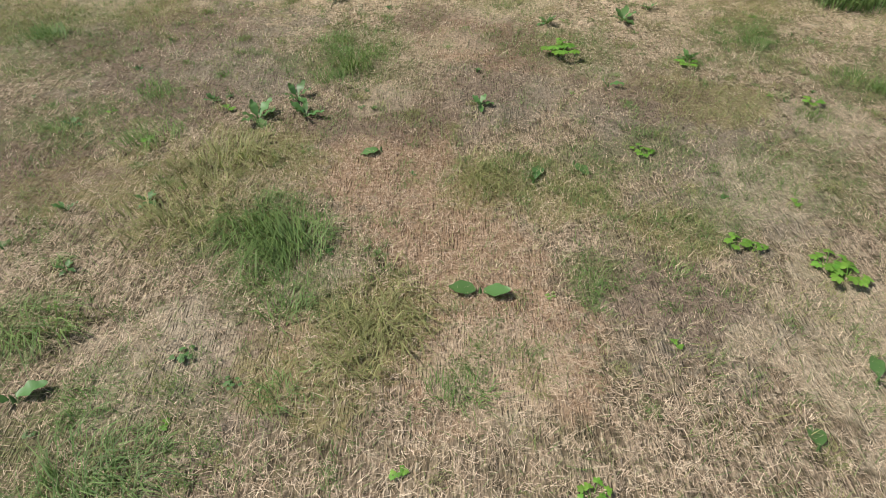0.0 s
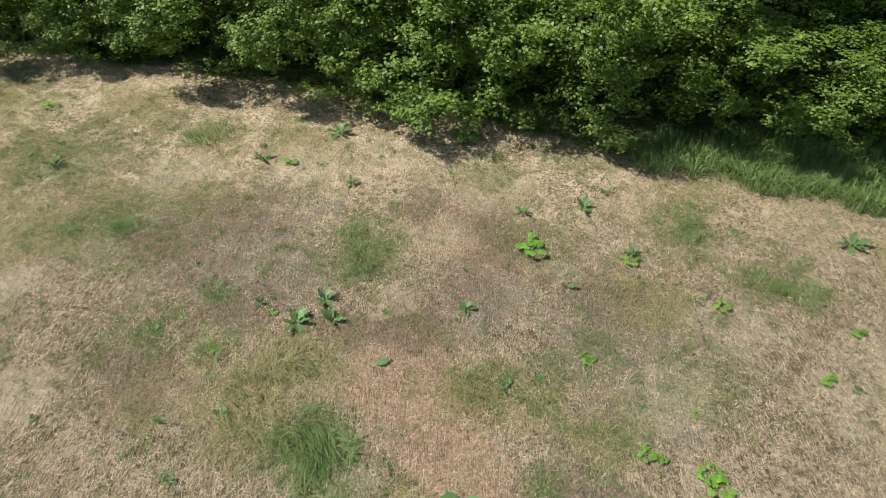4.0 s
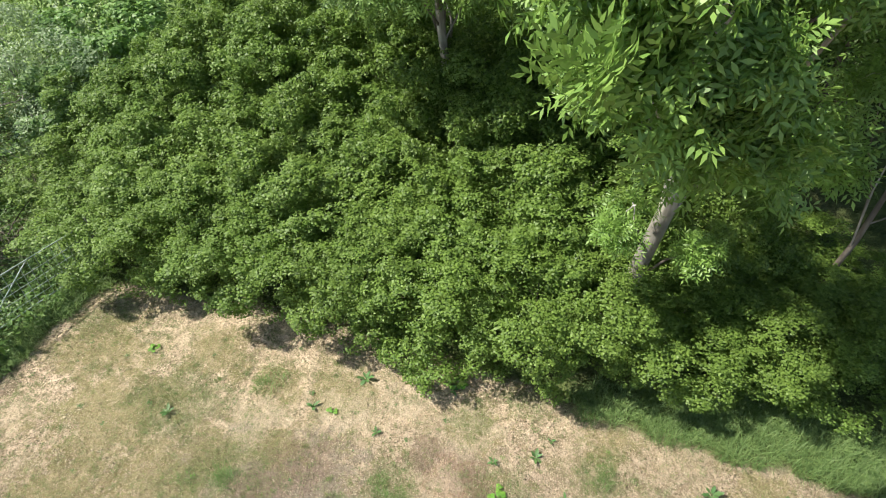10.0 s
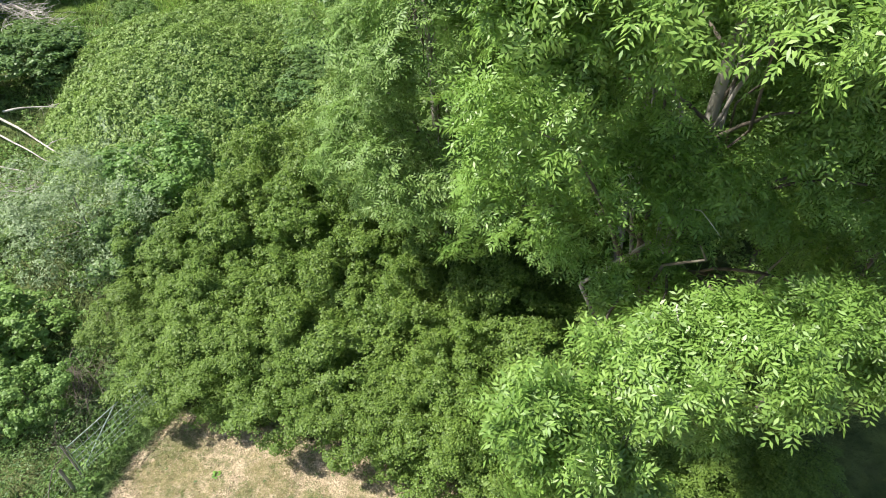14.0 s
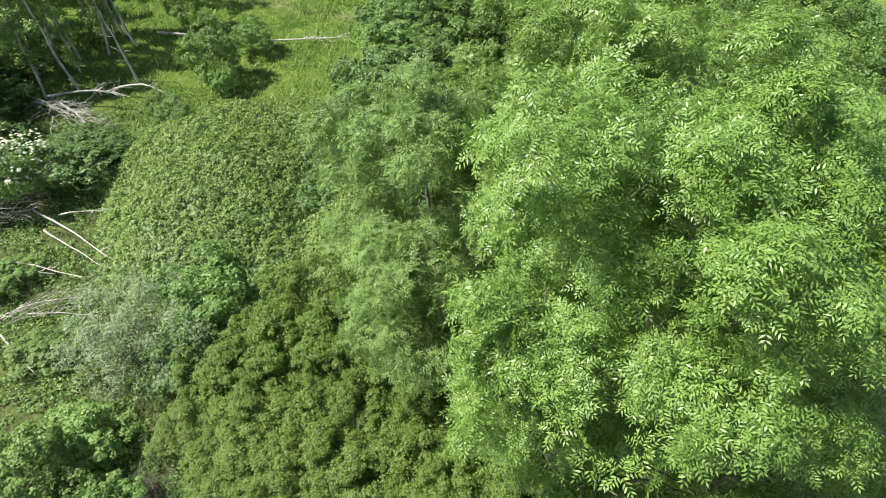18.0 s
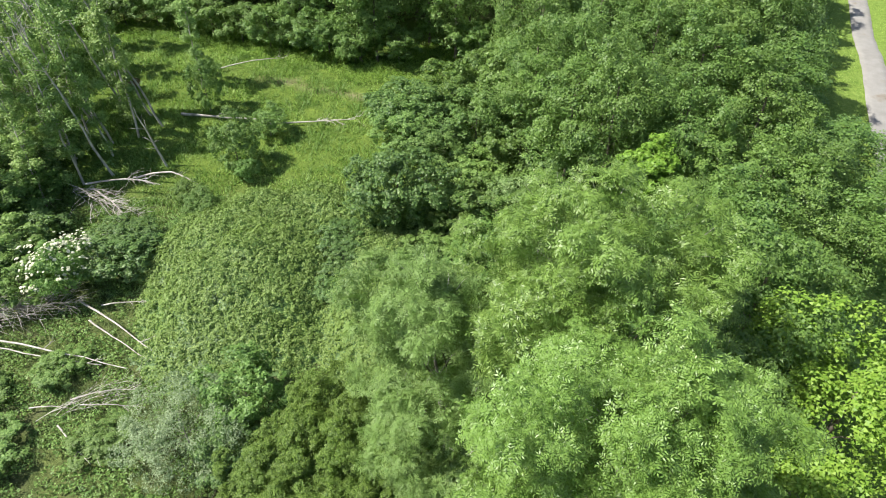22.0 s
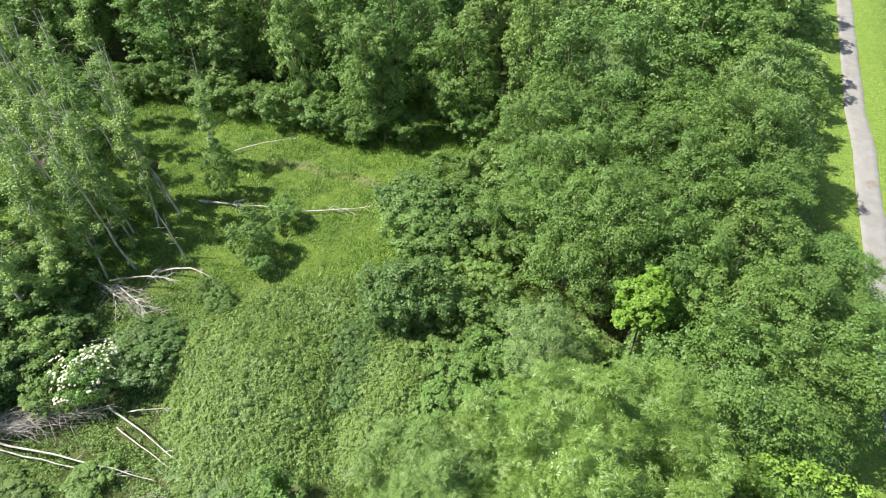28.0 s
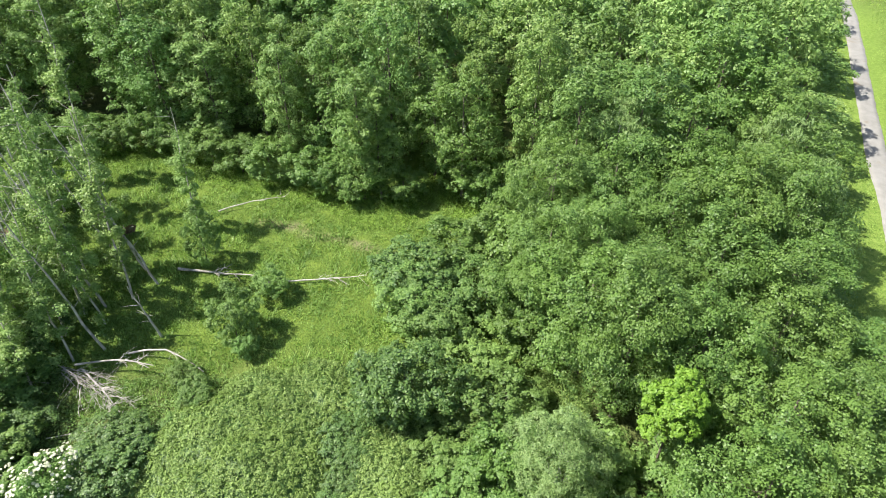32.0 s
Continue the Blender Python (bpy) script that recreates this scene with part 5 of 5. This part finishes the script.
def tuft(seed, n, spread, tall, mat, label):
    rng = np.random.default_rng(seed)
    r = spread * np.sqrt(rng.uniform(size=n))
    a = rng.uniform(0, 2 * np.pi, n)
    d = np.stack([np.cos(a), np.sin(a), np.zeros(n)], -1)
    b = rng.uniform(0, 2 * np.pi, n)
    d2 = unit(d + 0.8 * np.stack([np.cos(b), np.sin(b), np.zeros(n)], -1))
    s = np.stack([-d2[:, 1], d2[:, 0], np.zeros(n)], -1)
    knots = rng.normal(size=(9, 3)) * spread * np.array([0.45, 0.15, 0])
    comb = unit(rng.normal(size=(9, 3)) * np.array([1, 1, 0]) + np.array([0.9, 0, 0]))
    own = rng.integers(0, 9, n) % rng.integers(4, 10, n)
    d2 = unit(d2 + 1.0 * comb[own])
    s = np.stack([-d2[:, 1], d2[:, 0], np.zeros(n)], -1)
    p = knots[own] + d * r[:, None] * 0.75 + np.array([0, 0, -0.01])
    t = (tall * rng.uniform(0.5, 1.3, n))[:, None]
    l = rng.uniform(0.5, 1.5, n)[:, None]
    w = 0.0026 * rng.uniform(0.6, 1.5, n)[:, None]
    up = np.array([0, 0, 1.0])
    mid, tip = p + t * (0.55 * up + 0.35 * l * d2), p + t * ((1.0 - 0.6 * l) * up + 1.0 * l * d2)
    v = np.stack([p - s * w, p + s * w, mid + s * w * 0.8, mid - s * w * 0.8, tip + s * w * 0.15, tip - s * w * 0.15], 1).reshape(-1, 3)
    k = np.arange(n)[:, None] * 6
    return tagged(new("grass_tuft", mesh_of("grass_tuft", v, np.concatenate([k + [0, 1, 2, 3], k + [3, 2, 4, 5]]), mat)), label, "grass tuft", "grass tufts in the lawn")


def lay(protos, spots, rng):
    first = [None] * len(protos)
    for k, (x, y, s) in enumerate(spots):
        q = k % len(protos)
        m = at(x, y, float(rng.uniform(0, 360)), s, dz=0.018 * float(wave(np.float64(x), np.float64(y), 0.35, 1)) + 0.03 * float(wave(np.float64(x), np.float64(y), 1.3, 4)))
        if first[q] is None:
            first[q] = m
        else:
            copy_thing(protos[q], m)
    for ob, m in zip(protos, first):
        ob.matrix_world = m


rng = np.random.default_rng(44)
lay([dock(201, 7, 0.20, M_WEED, "dark green dock plant with broad leaves in the lawn"), dock(202, 5, 0.17, M_WEED, "small dock plant with a few broad leaves")],
    [(-1.45, 4.24, 0.9), (-1.88, 4.52, 0.7), (-1.08, 4.28, 0.75), (0.30, 4.41, 0.85), (-1.2, 4.55, 0.75), (-1.92, 3.20, 0.7), (1.80, 6.04, 0.8), (2.14, 6.36, 0.7), (2.24, 5.27, 0.7), (-1.13, 6.53, 0.9),
     (4.79, 5.36, 1.0), (-2.40, 7.09, 1.2), (-1.43, 7.72, 1.0), (-2.85, 4.15, 0.6), (-5.20, 6.97, 0.9), (0.33, 7.45, 1.1), (1.04, 5.95, 0.6), (-2.17, 2.58, 0.5), (-2.43, 3.12, 0.4)], rng)
pair = dock(203, 2, 0.15, M_WEED, "pair of broad dock leaves lying on the dry lawn", (0.30, 0.36), (0.25, 0.35), 0.03)
pair.matrix_world = at(0.21, 2.42, -6)
lay([dock(204, 1, 0.17, M_WEED, "single broad green leaf on the straw", (0.26, 0.32), (0.2, 0.5), 0.04), dock(205, 2, 0.15, M_WEED, "two small dock leaves in the straw", (0.22, 0.3), (0.3, 0.9), 0.06)],
    [(1.68, 1.48, 0.85), (0.63, 3.47, 1.0), (0.93, 3.64, 0.9), (-2.05, 1.73, 1.0), (-0.44, 3.76, 0.9), (2.15, 1.85, 0.9), (-2.66, 2.77, 0.7), (1.39, 4.72, 0.8), (-0.65, 4.39, 0.6)], rng)
lay([palmate(211, 9, 0.085, M_PALE_WEED), palmate(212, 6, 0.07, M_PALE_WEED)],
    [(2.32, 2.52, 1.15), (1.86, 2.75, 1.0), (2.25, 2.62, 1.0), (2.34, 3.20, 0.6), (1.80, 2.82, 0.8), (-0.20, 1.39, 0.6), (0.63, 1.26, 0.7), (1.23, 2.07, 0.5), (1.06, 5.29, 1.6), (-1.31, 1.62, 0.5), (1.47, 3.80, 0.8), (1.15, 5.42, 1.5),
     (2.18, 5.15, 1.0), (-2.00, 7.01, 1.5), (2.99, 4.45, 0.9), (4.25, 4.05, 1.1), (4.97, 4.12, 1.2), (3.70, 3.51, 1.2), (-5.99, 8.49, 1.2), (-2.20, 3.90, 0.8), (0.45, 7.6, 1.8), (-1.7, 4.42, 0.8)], rng)
lay([tuft(221, 210, 0.24, 0.19, M_TUFT, "tuft of green grass in the dry lawn"), tuft(222, 130, 0.15, 0.10, M_TUFT, "small tuft of green grass in the straw"), tuft(223, 240, 0.25, 0.14, M_OLIVE, "tuft of yellowing grass in the dry lawn")],
    [(-0.82, 5.13, 0.9), (-0.60, 5.42, 0.8), (-1.70, 3.50, 1.1), (-1.06, 2.90, 1.2), (-0.94, 4.92, 1.2), (-0.31, 2.23, 1.2), (-1.22, 3.01, 1.1), (-0.83, 2.31, 1.1), (-0.42, 2.08, 1.0), (-0.87, 2.80, 1.1), (-0.99, 2.57, 1.2), (0.26, 3.48, 0.9),
     (-3.73, 5.65, 0.8), (-2.96, 4.08, 0.7), (-1.48, 3.75, 1.1), (2.93, 5.52, 0.7), (-2.36, 4.63, 0.9), (-1.71, 2.96, 1.2)], rng)
lay([tuft(224, 190, 0.22, 0.18, M_TUFT, "tuft of green grass in the dry lawn"), tuft(225, 120, 0.15, 0.10, M_TUFT, "small tuft of green grass in the straw")],
    [(3.55, 4.80, 0.8), (0.86, 2.50, 0.8), (3.98, 4.64, 0.8), (1.34, 2.60, 0.8), (-1.62, 1.29, 1.0), (-0.77, 1.76, 0.9), (-1.40, 1.31, 0.9), (0.10, 1.78, 0.9), (-2.22, 2.18, 1.0), (-1.70, 1.73, 0.9), (-2.14, 3.89, 0.9), (2.89, 4.32, 0.7),
     (-3.31, 7.62, 1.3), (-4.50, 5.68, 1.0), (3.77, 4.72, 0.6), (-3.79, 5.72, 1.0), (3.02, 5.80, 0.6), (-4.92, 4.19, 1.0), (-1.02, 5.66, 0.6), (-4.29, 3.85, 1.0), (-0.90, 5.30, 0.7), (-2.43, 4.72, 1.0)], rng)

# scattered small weeds and tufts
rng = np.random.default_rng(47)
wx, wy = lawn_at(420, -8.5, 7, 1.0, 9.6)
k = np.hypot(wx - 0.25, wy - 2.4) > 0.35
spots = [(float(a), float(b), float(c)) for a, b, c in zip(wx[k], wy[k], rng.uniform(0.35, 0.8, len(wx)))]
lay([tuft(231, 90, 0.10, 0.075, M_TUFT, "small tuft of green grass in the straw"), tuft(232, 120, 0.13, 0.07, M_OLIVE, "small tuft of yellowing grass in the straw"), tuft(233, 70, 0.08, 0.06, M_TUFT, "small tuft of green grass in the straw")], spots[:170], rng)
lay([palmate(241, 7, 0.055, M_WEED), palmate(242, 10, 0.06, M_WEED), palmate(243, 5, 0.05, M_PALE_WEED)], spots[170:250], rng)
lay([dock(251, 5, 0.085, M_WEED, "small dark green dock rosette in the lawn")], spots[250:275], rng)


# ---------------- gate and fence ----------------
def metal_mat():
    m, nodes, links, bsdf = node_mat("weathered green gate metal")
    links.new(mix_col(nodes, links, noise_fac(nodes, links, 12, 0.35, 0.7, 5), (0.20, 0.28, 0.22), (0.42, 0.48, 0.42)), bsdf.inputs["Base Color"])
    bsdf.inputs["Metallic"].default_value, bsdf.inputs["Roughness"].default_value = 0.4, 0.55
    return m


M_METAL = metal_mat()
ga, gb = np.array([-9.35, 8.35]), np.array([-8.05, 10.9])
gz = hz(-8.8, 9.5)


def gate_pt(u, h):
    x, y = ga + (gb - ga) * u
    return (x, y, gz + h)


def rod(name, parent, pts, r, mat, sides=6, label=""):
    pts = np.asarray(pts, float) - np.array(parent.matrix_world.translation)
    return part(name, mesh_of(name, *tube(pts, np.full(len(pts), r) if np.isscalar(r) else r, sides), mat, True), parent, label)


gate = thing("field_gate", "weathered green metal field gate with mesh bars among weeds", "gate", Matrix.Translation((float(ga[0]), float(ga[1]), gz)))
for h in (0.35, 0.52, 0.70, 0.90, 1.12, 1.42):
    rod("rail", gate, [gate_pt(u, h) for u in (0, 0.5, 1)], 0.015 if h in (0.35, 1.42) else 0.007, M_METAL)
for u in np.linspace(0, 1, 17):
    rod("bar", gate, [gate_pt(u, 0.35), gate_pt(u, 0.9), gate_pt(u, 1.42 if 0 < u < 1 else 1.5)], 0.016 if u in (0.0, 1.0) else 0.006, M_METAL)
rod("brace", gate, [gate_pt(0.02, 0.36), gate_pt(0.25, 0.9), gate_pt(0.5, 1.41)], 0.014, M_METAL)
for u in (-0.02, 1.02):
    rod("post", gate, [gate_pt(u, -0.4), gate_pt(u, 0.8), gate_pt(u, 1.62)], [0.028, 0.026, 0.024], M_TWIG, 8, "grey wooden gate post")
fence = thing("wire_fence", "low wire fence with grey posts along the field edge", "fence", Matrix.Translation((-9.4, 8.2, hz(-9.4, 8.2))))
fp = [(-9.5, 8.0), (-9.95, 6.2), (-10.3, 4.4)]
for x, y in fp:
    rod("post", fence, [(x, y, hz(x, y) - 0.3), (x, y, hz(x, y) + 0.5), (x, y, hz(x, y) + 1.1)], [0.045, 0.043, 0.04], M_TWIG, 7)
for h in (0.35, 0.65, 0.98):
    rod("wire", fence, [(x, y, hz(x, y) + h) for x, y in fp], 0.004, M_METAL, 4)


# ---------------- fallen and dead wood ----------------
def dead_trunk(seed, ends, r0, label, lift=0.15, arch=0.0, fan=6, fan_len=1.4, mat=None):
    """A fallen trunk along plan points, with bare branches towards its thin end."""
    rng = np.random.default_rng(seed)
    pts = []
    path = np.array(ends, float)
    t = np.linspace(0, 1, 9)
    seg = np.linspace(0, 1, len(path))
    px, py = np.interp(t, seg, path[:, 0]), np.interp(t, seg, path[:, 1])
    L = math.hypot(px[-1] - px[0], py[-1] - py[0])
    for k in range(9):
        wob = rng.normal(size=2) * L * 0.004
        pts.append((px[k] + wob[0], py[k] + wob[1], hz(px[k], py[k]) + lift + arch * math.sin(math.pi * t[k] * 0.9)))
    base = np.array(pts[0])
    ob = thing("fallen_trunk", label, "dead tree", Matrix.Translation(base), group="fallen dead trees")
    r0 *= 0.85
    rod("trunk", ob, pts, r0 * np.linspace(1, 0.3, 9), mat or M_DEAD, 7)
    along = unit((np.array(pts[-1]) - base)[None])[0]
    for k in range(fan):
        i = rng.uniform(3.5, 7.9)
        a = np.array(pts[int(i)]) + (np.array(pts[int(i) + 1]) - np.array(pts[int(i)])) * (i - int(i))
        side = np.array([-along[1], along[0], 0]) * rng.choice([-1, 1])
        tip = a + (along * rng.uniform(0.5, 1.0) + side * rng.uniform(0.25, 0.7) + np.array([0, 0, rng.uniform(-0.05, 0.45)])) * fan_len * rng.uniform(0.5, 1.1)
        tip[2] = max(tip[2], hz(tip[0], tip[1]) + 0.05)
        br = rod("branch", ob, bent(a, tip, rng, 6, 0.04), r0 * np.linspace(0.38, 0.08, 6), mat or M_DEAD, 5)
        for q in range(4):
            b = a + (tip - a) * rng.uniform(0.4, 0.8)
            e = b + ((tip - a) * 0.45 + rng.normal(size=3) * 0.28 * fan_len) * rng.uniform(0.5, 1)
            e[2] = max(e[2], hz(e[0], e[1]) + 0.04)
            twig = tube(bent(b, e, rng, 4, 0.03) - base, r0 * np.linspace(0.16, 0.05, 4), 4)
            part("twig", mesh_of("twig", *twig, mat or M_DEAD, True), br)
    return ob


dead_trunk(301, [(-14.6, 44.4), (-10.7, 44.6), (-7.4, 44.9)], 0.097, "bleached fallen birch trunk in the meadow with bare branches", 0.35, fan=7)
dead_trunk(302, [(-22.0, 45.9), (-19.0, 45.5), (-15.6, 45.2)], 0.149, "grey fallen trunk across the meadow edge", 0.25, fan=5)
dead_trunk(303, [(-23.0, 37.9), (-20.0, 37.5), (-17.1, 36.2)], 0.097, "white arched fallen trunk in the clearing", 0.25, 0.9, fan=2)
dead_trunk(304, [(-26.0, 36.5), (-23.0, 36.6), (-20.6, 36.4)], 0.097, "bleached fallen tree with forked branches", 0.8, 0.4, fan=8, fan_len=1.5)
dead_trunk(305, [(-25.4, 36.2), (-23.4, 34.6), (-21.6, 33.0)], 0.089, "bleached fallen treetop with many bare twigs", 0.7, 0.3, fan=11, fan_len=1.6)
dead_trunk(306, [(-29.0, 24.3), (-23.0, 22.9), (-17.9, 21.7)], 0.089, "long thin white trunk lying on rough ground", 0.55, 0.3, fan=1)
dead_trunk(307, [(-28.6, 23.8), (-24.0, 22.7), (-19.4, 22.0)], 0.068, "long thin white trunk lying on rough ground", 0.5, 0.2, fan=1)
dead_trunk(308, [(-22.6, 26.6), (-19.6, 24.8), (-16.7, 22.9)], 0.089, "straight white trunk lying against the bramble", 0.5, 0.15, fan=1)
dead_trunk(309, [(-21.4, 25.2), (-19.5, 24.0), (-17.0, 22.5)], 0.068, "straight white trunk lying against the bramble", 0.4, 0.1, fan=0)
dead_trunk(310, [(-21.0, 26.2), (-19.8, 26.2), (-18.2, 26.4)], 0.068, "short white trunk beside the bramble", 0.5, 0.2, fan=3, fan_len=0.8)
dead_trunk(311, [(-31.0, 24.0), (-27.0, 25.4), (-22.6, 26.4)], 0.112, "brushwood of a fallen tree with many bare branches", 0.5, 0.5, fan=16, fan_len=2.6, mat=M_TWIG)
dead_trunk(312, [(-20.2, 19.9), (-18.6, 20.3), (-16.9, 20.5)], 0.053, "broken bare branches on rough ground", 0.45, 0.2, fan=6, fan_len=1.0)
dead_trunk(313, [(-19.6, 19.6), (-18.0, 19.5), (-16.0, 19.4)], 0.045, "broken bare branches on rough ground", 0.4, 0.2, fan=6, fan_len=1.0)
dead_trunk(314, [(-20.2, 18.4), (-18.8, 17.2), (-17.5, 16.2)], 0.059, "grey broken trunk in rough grass", 0.35, 0.1, fan=2)
dead_trunk(315, [(-22.2, 19.4), (-21.0, 19.5), (-20.0, 19.4)], 0.053, "broken bare branches on rough ground", 0.35, 0.1, fan=3, fan_len=0.8)
dead_trunk(316, [(-26.0, 31.6), (-23.6, 32.0), (-21.2, 32.6)], 0.053, "grey fallen branch in the shade", 0.3, 0.1, fan=3)
dead_trunk(317, [(-33.5, 35.0), (-30.5, 35.6), (-27.5, 35.4)], 0.089, "grey fallen trunk under slender trees", 0.35, 0.1, fan=4)
dead_trunk(318, [(-20.5, 52.5), (-17.8, 53.6), (-15.0, 54.6)], 0.074, "pale fallen trunk in long grass", 0.35, 0.2, fan=3)


def brushwood(seed, a, b, n, wide, label, thick=1.0):
    """A fallen treetop: long thin stems that fan out from a to b, with fine twigs."""
    rng = np.random.default_rng(seed)
    base = np.array([a[0], a[1], hz(*a)])
    ob = thing("brushwood", label, "dead tree", Matrix.Translation(base), group="fallen dead trees")
    run = np.array([b[0] - a[0], b[1] - a[1]])
    side = np.array([-run[1], run[0]]) / np.linalg.norm(run)
    fine = []
    for k in range(n):
        u0, u1 = rng.uniform(0, 0.45), rng.uniform(0.55, 1.05)
        s0, s1 = rng.normal() * wide * 0.25, rng.normal() * wide
        q0, q1 = np.array(a) + run * u0 + side * s0, np.array(a) + run * u1 + side * s1
        p0, p1 = np.array([*q0, hz(*q0) + rng.uniform(0.2, 0.6)]), np.array([*q1, hz(*q1) + rng.uniform(0.25, 1.2)])
        line = bent(p0, p1, rng, 8, 0.07, 0.012)
        r = rng.uniform(0.014, 0.030) * thick
        if k < 14:
            rod("stem", ob, line, r * 1.3 * np.linspace(1, 0.25, 8), (M_DEAD if k % 3 else M_TWIG) if thick > 0.6 else M_BARK, 5)
        else:
            fine.append(tube(line - base, r * 0.8 * np.linspace(1, 0.25, 8), 4))
        for q in range(6):
            i = rng.integers(2, 7)
            e = line[i] + np.array([*(run / np.linalg.norm(run) * rng.uniform(0.3, 1.2) + side * rng.normal() * 0.7), rng.uniform(-0.1, 0.5)])
            e[2] = max(e[2], hz(e[0], e[1]) + 0.1)
            fine.append(tube(bent(line[i], e, rng, 4, 0.05) - base, np.linspace(0.013, 0.005, 4) * thick, 4))
    tagged(part("twigwork", mesh_of("twigwork", *join(fine), M_DEAD if thick > 0.6 else M_BARK, True), ob, "dense grey dead twigs"), kind="stuff")
    return ob


brushwood(361, (-33.0, 23.6), (-22.4, 26.7), 46, 0.75, "grey fallen treetop with a dense fan of dead twigs")
brushwood(362, (-28.4, 37.2), (-21.0, 33.2), 16, 0.6, "bleached fallen branches under the slender trees")
brushwood(363, (-21.6, 18.6), (-16.0, 20.6), 8, 0.8, "broken dead branches lying in rough grass", 0.61)
brushwood(364, (-11.6, 12.4), (-9.6, 9.6), 14, 0.35, "tangle of dead stems behind the gate", 0.4)

for k, ends in enumerate(([(-9.6, 9.2), (-10.0, 10.6), (-10.2, 12.0)], [(-10.6, 11.6), (-10.4, 12.6), (-10.9, 13.8)], [(-11.4, 12.6), (-11.0, 11.4), (-10.2, 10.4)], [(-9.7, 7.2), (-9.9, 8.2), (-9.7, 9.4)], [(-10.9, 14.4), (-10.5, 15.4), (-10.9, 16.6)])):
    dead_trunk(340 + k, ends, 0.017, "tangle of dark dead stems beside the gate", 0.45, 0.35, fan=9, fan_len=1.1, mat=M_BARK)


def root_plate(seed, x, y, r):
    """An upturned root plate: an earthy disc on edge with broken roots."""
    rng = np.random.default_rng(seed)
    m = pose(x, y, hz(x, y) + r * 0.55, 70, 0, float(rng.uniform(0, 360)))
    ob = thing("root_plate", "upturned root plate with reddish soil and broken roots", "tree stump", m)
    k, rings = 18, 5
    v, f = [], []
    for j in range(rings):
        u = j / (rings - 1)
        for i in range(k):
            a = i * 2 * math.pi / k
            q = r * (0.05 + u) * (1 + 0.16 * math.sin(3 * a + seed) + 0.10 * rng.normal())
            v.append((q * math.cos(a), q * math.sin(a), 0.30 * r * (1 - u * u) + 0.05 * r * rng.normal()))
    f = [[j * k + i, j * k + (i + 1) % k, (j + 1) * k + (i + 1) % k, (j + 1) * k + i] for j in range(rings - 1) for i in range(k)]
    part("soil", mesh_of("soil", v, f, M_SOIL, True), ob)
    for i in range(9):
        a = rng.uniform(0, 2 * math.pi)
        s = np.array([math.cos(a), math.sin(a), 0]) * r * 0.7
        part("root", mesh_of("root", *tube(bent(s, s * 1.7 + np.array([0, 0, rng.uniform(-0.3, 0.4)]), rng, 5, 0.05), np.linspace(0.05, 0.012, 5), 5), M_TWIG, True), ob)
    return ob


M_SOIL = bark_mat("reddish soil", (0.15, 0.095, 0.06), (0.29, 0.21, 0.15), 5)
root_plate(350, -37.2, 49.1, 1.2)
root_plate(351, -27.7, 49.8, 0.8)

# ---------------- conifer and trees beyond the lane ----------------
M_FIR = leaf_mat("conifer needles", (0.020, 0.050, 0.024), (0.055, 0.105, 0.045), gloss=0.3, thin=0.15)
make_tree("conifer", "dark green conifer beside the lane verge", "tree", 330, 8.5, (1.9, 1.9, 4.2), 0.2, 30, 0.34, 7, 9000, 0.15, M_FIR, M_BARK, 0.15, low=-0.95, wide=0.35, limbs=4, group="conifers beyond the lane").matrix_world = at(50.6, 66.0)
make_tree("conifer", "dark green conifer beside the lane verge", "tree", 331, 7.5, (2.0, 2.0, 3.8), 0.2, 30, 0.34, 7, 9000, 0.15, M_FIR, M_BARK, 0.15, low=-0.95, wide=0.35, limbs=4, group="conifers beyond the lane").matrix_world = at(54.6, 72.5)
